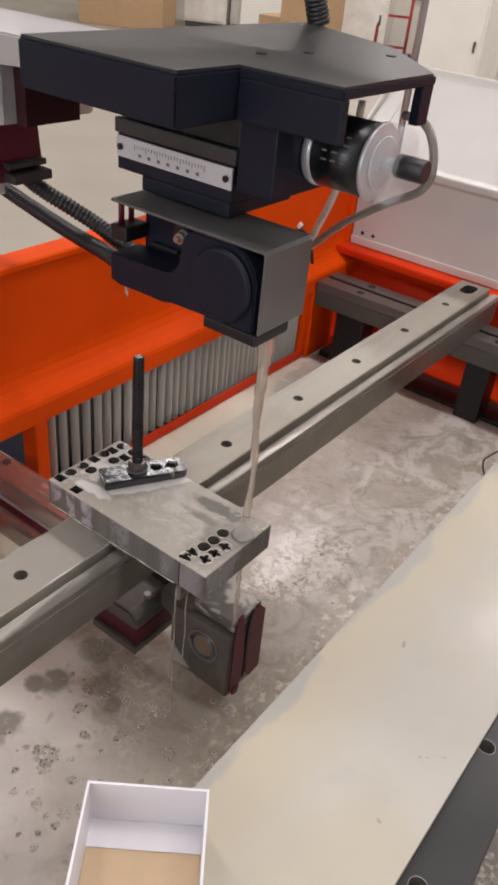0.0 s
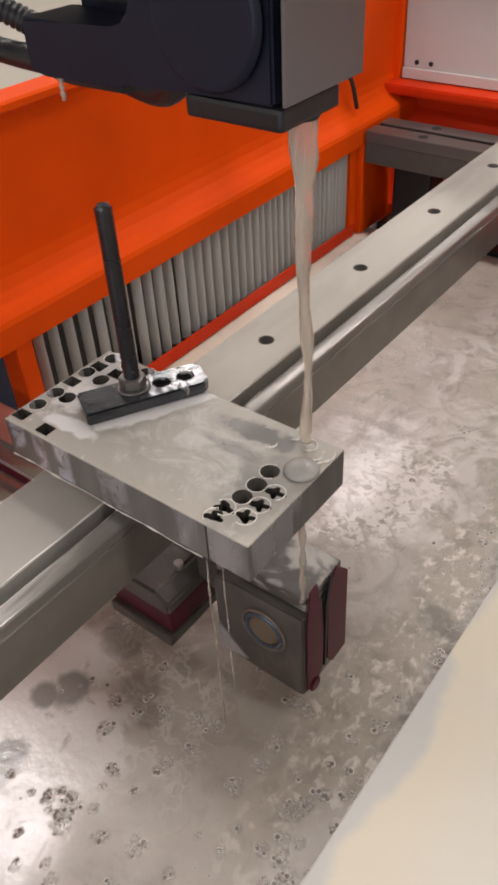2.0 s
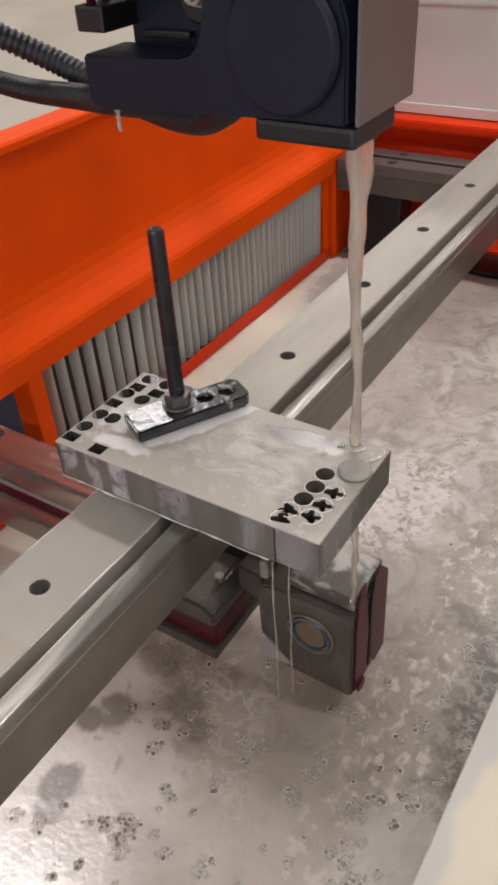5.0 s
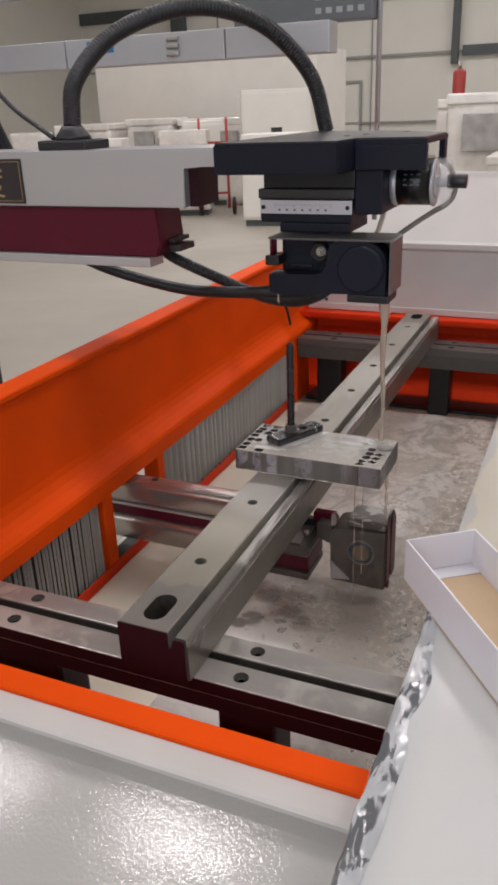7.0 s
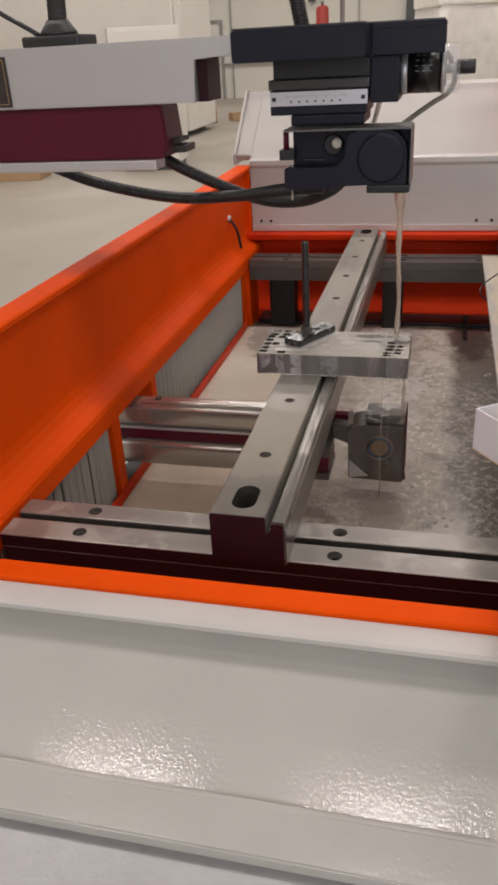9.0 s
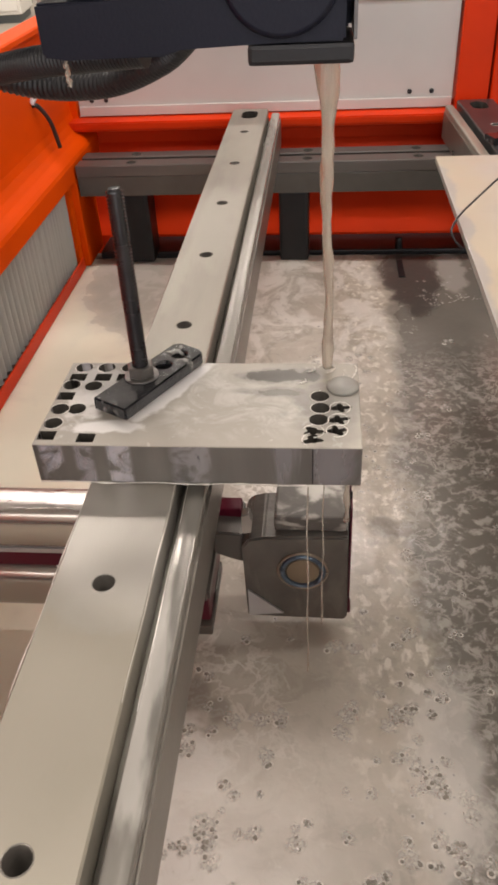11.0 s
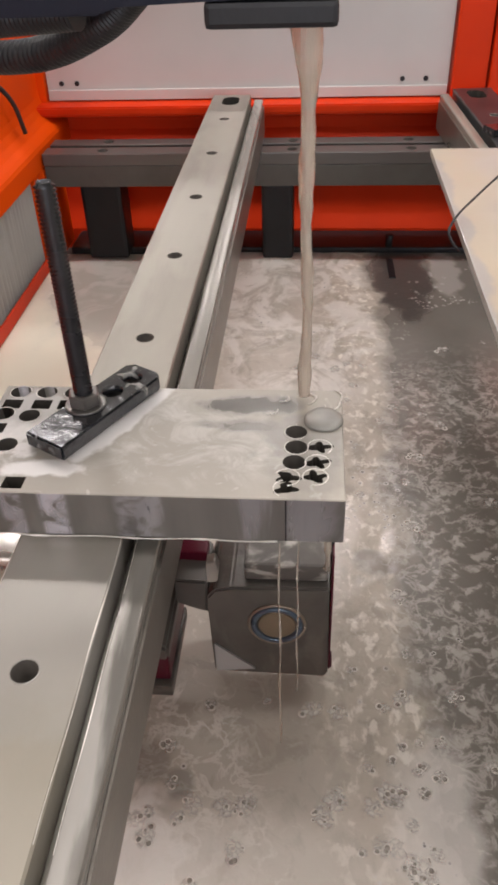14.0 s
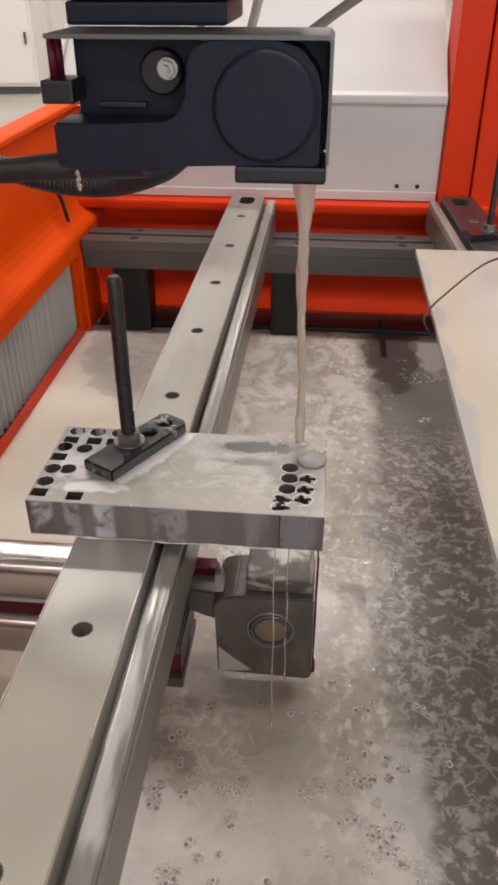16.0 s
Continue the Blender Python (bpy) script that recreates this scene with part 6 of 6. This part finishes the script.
# ---- fluid: the stream is rigid slivers that sway and turn ----
stream = thing("fluid_stream", (0.164, 0.637, 0.885), "milky cutting fluid running from the nozzle on the workpiece", "fluid")
slivers = []
NS = 7
TOP, LOW = 1.147, 0.884
for i in range(NS):
    bm = bmesh.new()
    z1 = TOP - (TOP - LOW) * i / NS + 0.010 * (i > 0)
    z0 = TOP - (TOP - LOW) * (i + 1) / NS - 0.010 * (i < NS - 1)
    path, radii = [], []
    n = 16
    for k in range(n + 1):
        u = (z1 + (z0 - z1) * k / n)
        s = (TOP - u) / (TOP - LOW)
        w = 0.0096 - 0.0050 * min(1, s * 1.5) ** 0.75 + 0.0008 * math.sin(s * 21 + 1.0)
        end = min(1.0, 0.6 + 0.4 * min(k, n - k) / 3)
        if (i == 0 and k < 3) or (i == NS - 1 and k > n - 3):
            end = 1.0
        path.append((0, 0, u - (z0 + z1) / 2))
        radii.append(max(0.0040, w) * end)
    tube(bm, path, radii, 16)
    for v in bm.verts:
        u = v.co.z + (z0 + z1) / 2
        s = (TOP - u) / (TOP - LOW)
        x, y = v.co.x, v.co.y * (0.62 + 0.25 * s)
        tw = 3.4 * s + 0.6 * math.sin(7 * s)
        lump = 1 + 0.22 * noise.noise((x * 260, y * 260, u * 55)) + 0.12 * noise.noise((x * 500, y * 500, u * 150))
        v.co.x = -0.004 * (1 - s) + 0.0009 * math.sin(s * 11) + lump * (x * math.cos(tw) - y * math.sin(tw))
        v.co.y = -0.004 * (1 - s) + 0.0009 * math.cos(s * 9) + lump * (x * math.sin(tw) + y * math.cos(tw))
    p = part("sliver", bm, milk, stream, local=True)
    slivers.append((p, 0.164, 0.637, (z0 + z1) / 2))
spl = thing("splash_ring", (0.164, 0.634, 0.8806), "low ring of splashing milky fluid on the workpiece", "fluid")
splash = []
for i, (sx, sy, r0, sweep) in enumerate(((0.011, -0.001, 0.0158, 2.4), (0.0, 0.002, 0.0075, 4.5), (0.004, -0.006, 0.0115, 1.8), (-0.018, 0.004, 0.006, 2.5), (-0.03, -0.012, 0.009, 1.6))):
    bm = bmesh.new()
    tube(bm, [(r0 * (1 + 0.12 * math.sin(3 * a + i)) * math.cos(a), r0 * math.sin(a), 0.0003) for a in np.linspace(-1.6, -1.6 + sweep, 26)], [0.0002 + 0.0011 * math.sin(math.pi * k / 25) * (0.6 + 0.4 * math.sin(k * 1.3 + i)) for k in range(26)], 8)
    splash.append((part("ripple", bm, foam_m, spl, local=True), sx, sy))
drips = []
for i, (dx, dy, dz0, dz1, r) in enumerate(((0.1475, 0.517, TRAY + 0.05, 0.838, 0.0010), (0.1605, 0.522, TRAY + 0.12, 0.838, 0.0008), (0.184, 0.60, 0.726, 0.839, 0.0035), (-0.025, 0.604, 1.138, 1.157, 0.0022))):
    bm = bmesh.new()
    h = dz1 - dz0
    tube(bm, [(0.0006 * math.sin(k), 0, -h / 2 + h * k / 14) for k in range(15)], [r * (0.8 + 0.3 * math.sin(k * 1.7 + i)) for k in range(15)], 8)
    d = solid("drip", bm, milk, "thin thread of milky fluid running down", "drip", group="dripping threads", at=(0, 0, 0))
    d.location = (dx, dy, (dz0 + dz1) / 2)
    drips.append((d, dx, dy, (dz0 + dz1) / 2))

# foam rafts with bubbles, drifting on the tray
rafts = []
rng = random.Random(5)


def bubble_mesh():
    """A dark domed bubble with a low pale collar of froth."""
    bm = bmesh.new()
    bmesh.ops.create_uvsphere(bm, u_segments=12, v_segments=8, radius=1.0)
    for v in bm.verts:
        v.co.z = max(0.0, v.co.z * 0.55)
    n0 = len(bm.faces)
    prof = [(0.92, 0.10), (1.15, 0.26), (1.5, 0.14), (1.75, 0.0)]
    rings = [[bm.verts.new((r * math.cos(a), r * math.sin(a), h)) for a in np.linspace(0, 2 * math.pi, 14, endpoint=False)] for r, h in prof]
    for ra, rb in zip(rings, rings[1:]):
        for k in range(14):
            bm.faces.new((ra[k], ra[(k + 1) % 14], rb[(k + 1) % 14], rb[k]))
    bm.faces.ensure_lookup_table()
    for i, f in enumerate(bm.faces):
        f.smooth = True
        f.material_index = 1 if i >= n0 else 0
    me = as_mesh("bubble", bm, bubble_m)
    me.materials.append(foam_m)
    return me


BUBBLE = bubble_mesh()


def raft(x, y, size, n, drift):
    f = thing("foam_raft", (x, y, TRAY + film_height(x, y) + 0.0003), "small raft of bubbles drifting on the wet tray", "foam", group="foam rafts")
    ph = rng.uniform(0, 6.28)
    rim = size * 0.95 + 0.003
    bm = bmesh.new()
    rows = [[bm.verts.new((q * rim * (1 + 0.14 * math.sin(3 * a + ph) + 0.07 * math.sin(5 * a + 2 * ph)) * math.cos(a), q * rim * (0.85 + 0.1 * math.sin(2 * a + ph)) * math.sin(a), h)) for a in np.linspace(0, 2 * math.pi, 36, endpoint=False)] for q, h in ((1.0, 0.0), (0.86, 0.0005), (0.4, 0.0006))]
    for ra, rb in zip(rows, rows[1:]):
        for k in range(36):
            bm.faces.new((ra[k], ra[(k + 1) % 36], rb[(k + 1) % 36], rb[k])).smooth = True
    bm.faces.new(rows[-1]).smooth = True
    part("froth_pad", bm, pad_m, f, "pale patch of fine froth", local=True)
    for k in range(n):
        a, r = rng.uniform(0, 6.28), size * math.sqrt(rng.random())
        b = new("bubble", BUBBLE)
        b.parent = f
        b.location = (r * math.cos(a), r * math.sin(a) * 0.8, 0.0)
        q = rng.choice((0.0007, 0.0009, 0.0011, 0.0014, 0.0018, 0.0024))
        b.scale = (q, q, q)
    rafts.append((f, x, y, drift))


for k in range(30):
    fx, fy = rng.uniform(0.02, 0.29), rng.uniform(0.18, 0.62)
    raft(fx, fy, rng.choice((0.003, 0.006, 0.012)), rng.choice((2, 4, 7)), (rng.uniform(0.0, 0.004), rng.uniform(-0.010, -0.002)))
for cx, cy, spread, count in ((0.055, 0.43, 0.035, 12), (0.09, 0.31, 0.04, 14), (0.20, 0.34, 0.05, 14), (0.265, 0.52, 0.02, 8), (0.02, 0.36, 0.03, 8), (0.24, 0.62, 0.03, 6), (0.30, 0.55, 0.03, 6), (0.265, 0.44, 0.02, 10), (0.285, 0.37, 0.02, 8)):
    for k in range(count):
        raft(cx + rng.gauss(0, spread), cy + rng.gauss(0, spread), rng.choice((0.004, 0.006, 0.010)), rng.choice((2, 4, 6)), (rng.uniform(0.0, 0.003), rng.uniform(-0.006, -0.002)))
for k in range(26):
    raft(rng.uniform(0.10, 0.40), rng.uniform(0.65, 1.3), rng.choice((0.004, 0.007, 0.012)), rng.choice((1, 2, 3, 5)), (rng.uniform(-0.002, 0.004), rng.uniform(-0.008, 0.004)))


for bx_, by_, br_, bn_ in ((0.268, 0.435, 0.017, 22), (0.055, 0.375, 0.016, 18), (0.215, 0.335, 0.010, 8), (0.10, 0.372, 0.009, 6), (0.288, 0.352, 0.010, 7), (0.235, 0.455, 0.008, 5), (0.30, 0.86, 0.013, 7), (0.315, 1.00, 0.012, 6), (0.27, 0.74, 0.012, 7), (0.29, 1.12, 0.010, 4)):
    raft(bx_, by_, br_, bn_, (0.0006, -0.0015))


def motions():
    """The fluid moves: the stream's slivers sway and turn, ripples rock, threads tremble, foam drifts."""
    for i, (p, x, y, z) in enumerate(slivers):
        s = (i + 0.5) / NS
        amp = 0.0003 + 0.0009 * s
        rows = []
        for k in range(81):
            t = k * 0.2
            dx = amp * (math.sin(7.3 * t - 0.35 * i) + 0.5 * math.sin(12.1 * t - 0.4 * i + 1))
            dy = amp * math.cos(6.1 * t - 0.3 * i)
            rows.append((t, pose(dx, dy, z - 0.885, 0, 0, 9 * math.sin(3.7 * t - 0.3 * i) + 4 * math.sin(8.9 * t + 0.4 * i))))
        walk(p, rows)
    for i, (p, x, y) in enumerate(splash):
        walk(p, [(k * 0.2, pose(x + 0.002 * math.sin(6 * k * 0.2 + i), y + 0.002 * math.cos(5 * k * 0.2 + i), 0.0, 0, 0, 14 * math.sin(1.9 * k * 0.2 + i))) for k in range(81)])
    walk(film_sheet, [(k * 0.2, pose(0.0012 * math.sin(9.0 * k * 0.2), 0.0022 * math.sin(5.5 * k * 0.2 + 1), 0.0002 * math.sin(7.0 * k * 0.2))) for k in range(81)])
    for i, (d, x, y, z) in enumerate(drips):
        walk(d, [(k * 0.2, pose(x + 0.0006 * math.sin(8 * k * 0.2 + i), y + 0.0006 * math.cos(7 * k * 0.2 + i), z, 0, 0, 30 * math.sin(1.5 * k * 0.2 + i))) for k in range(81)])
    for i, (f, x, y, (vx, vy)) in enumerate(rafts):
        walk(f, [(k * 1.0, pose(x + vx * (k - 8) * 0.5 + 0.0015 * math.sin(k + i), y + vy * (k - 8) * 0.5, TRAY + film_height(x, y) + 0.0003, 0, 0, (40 * i) % 360 + 6 * math.sin(0.5 * k + i))) for k in range(17)])


motions()
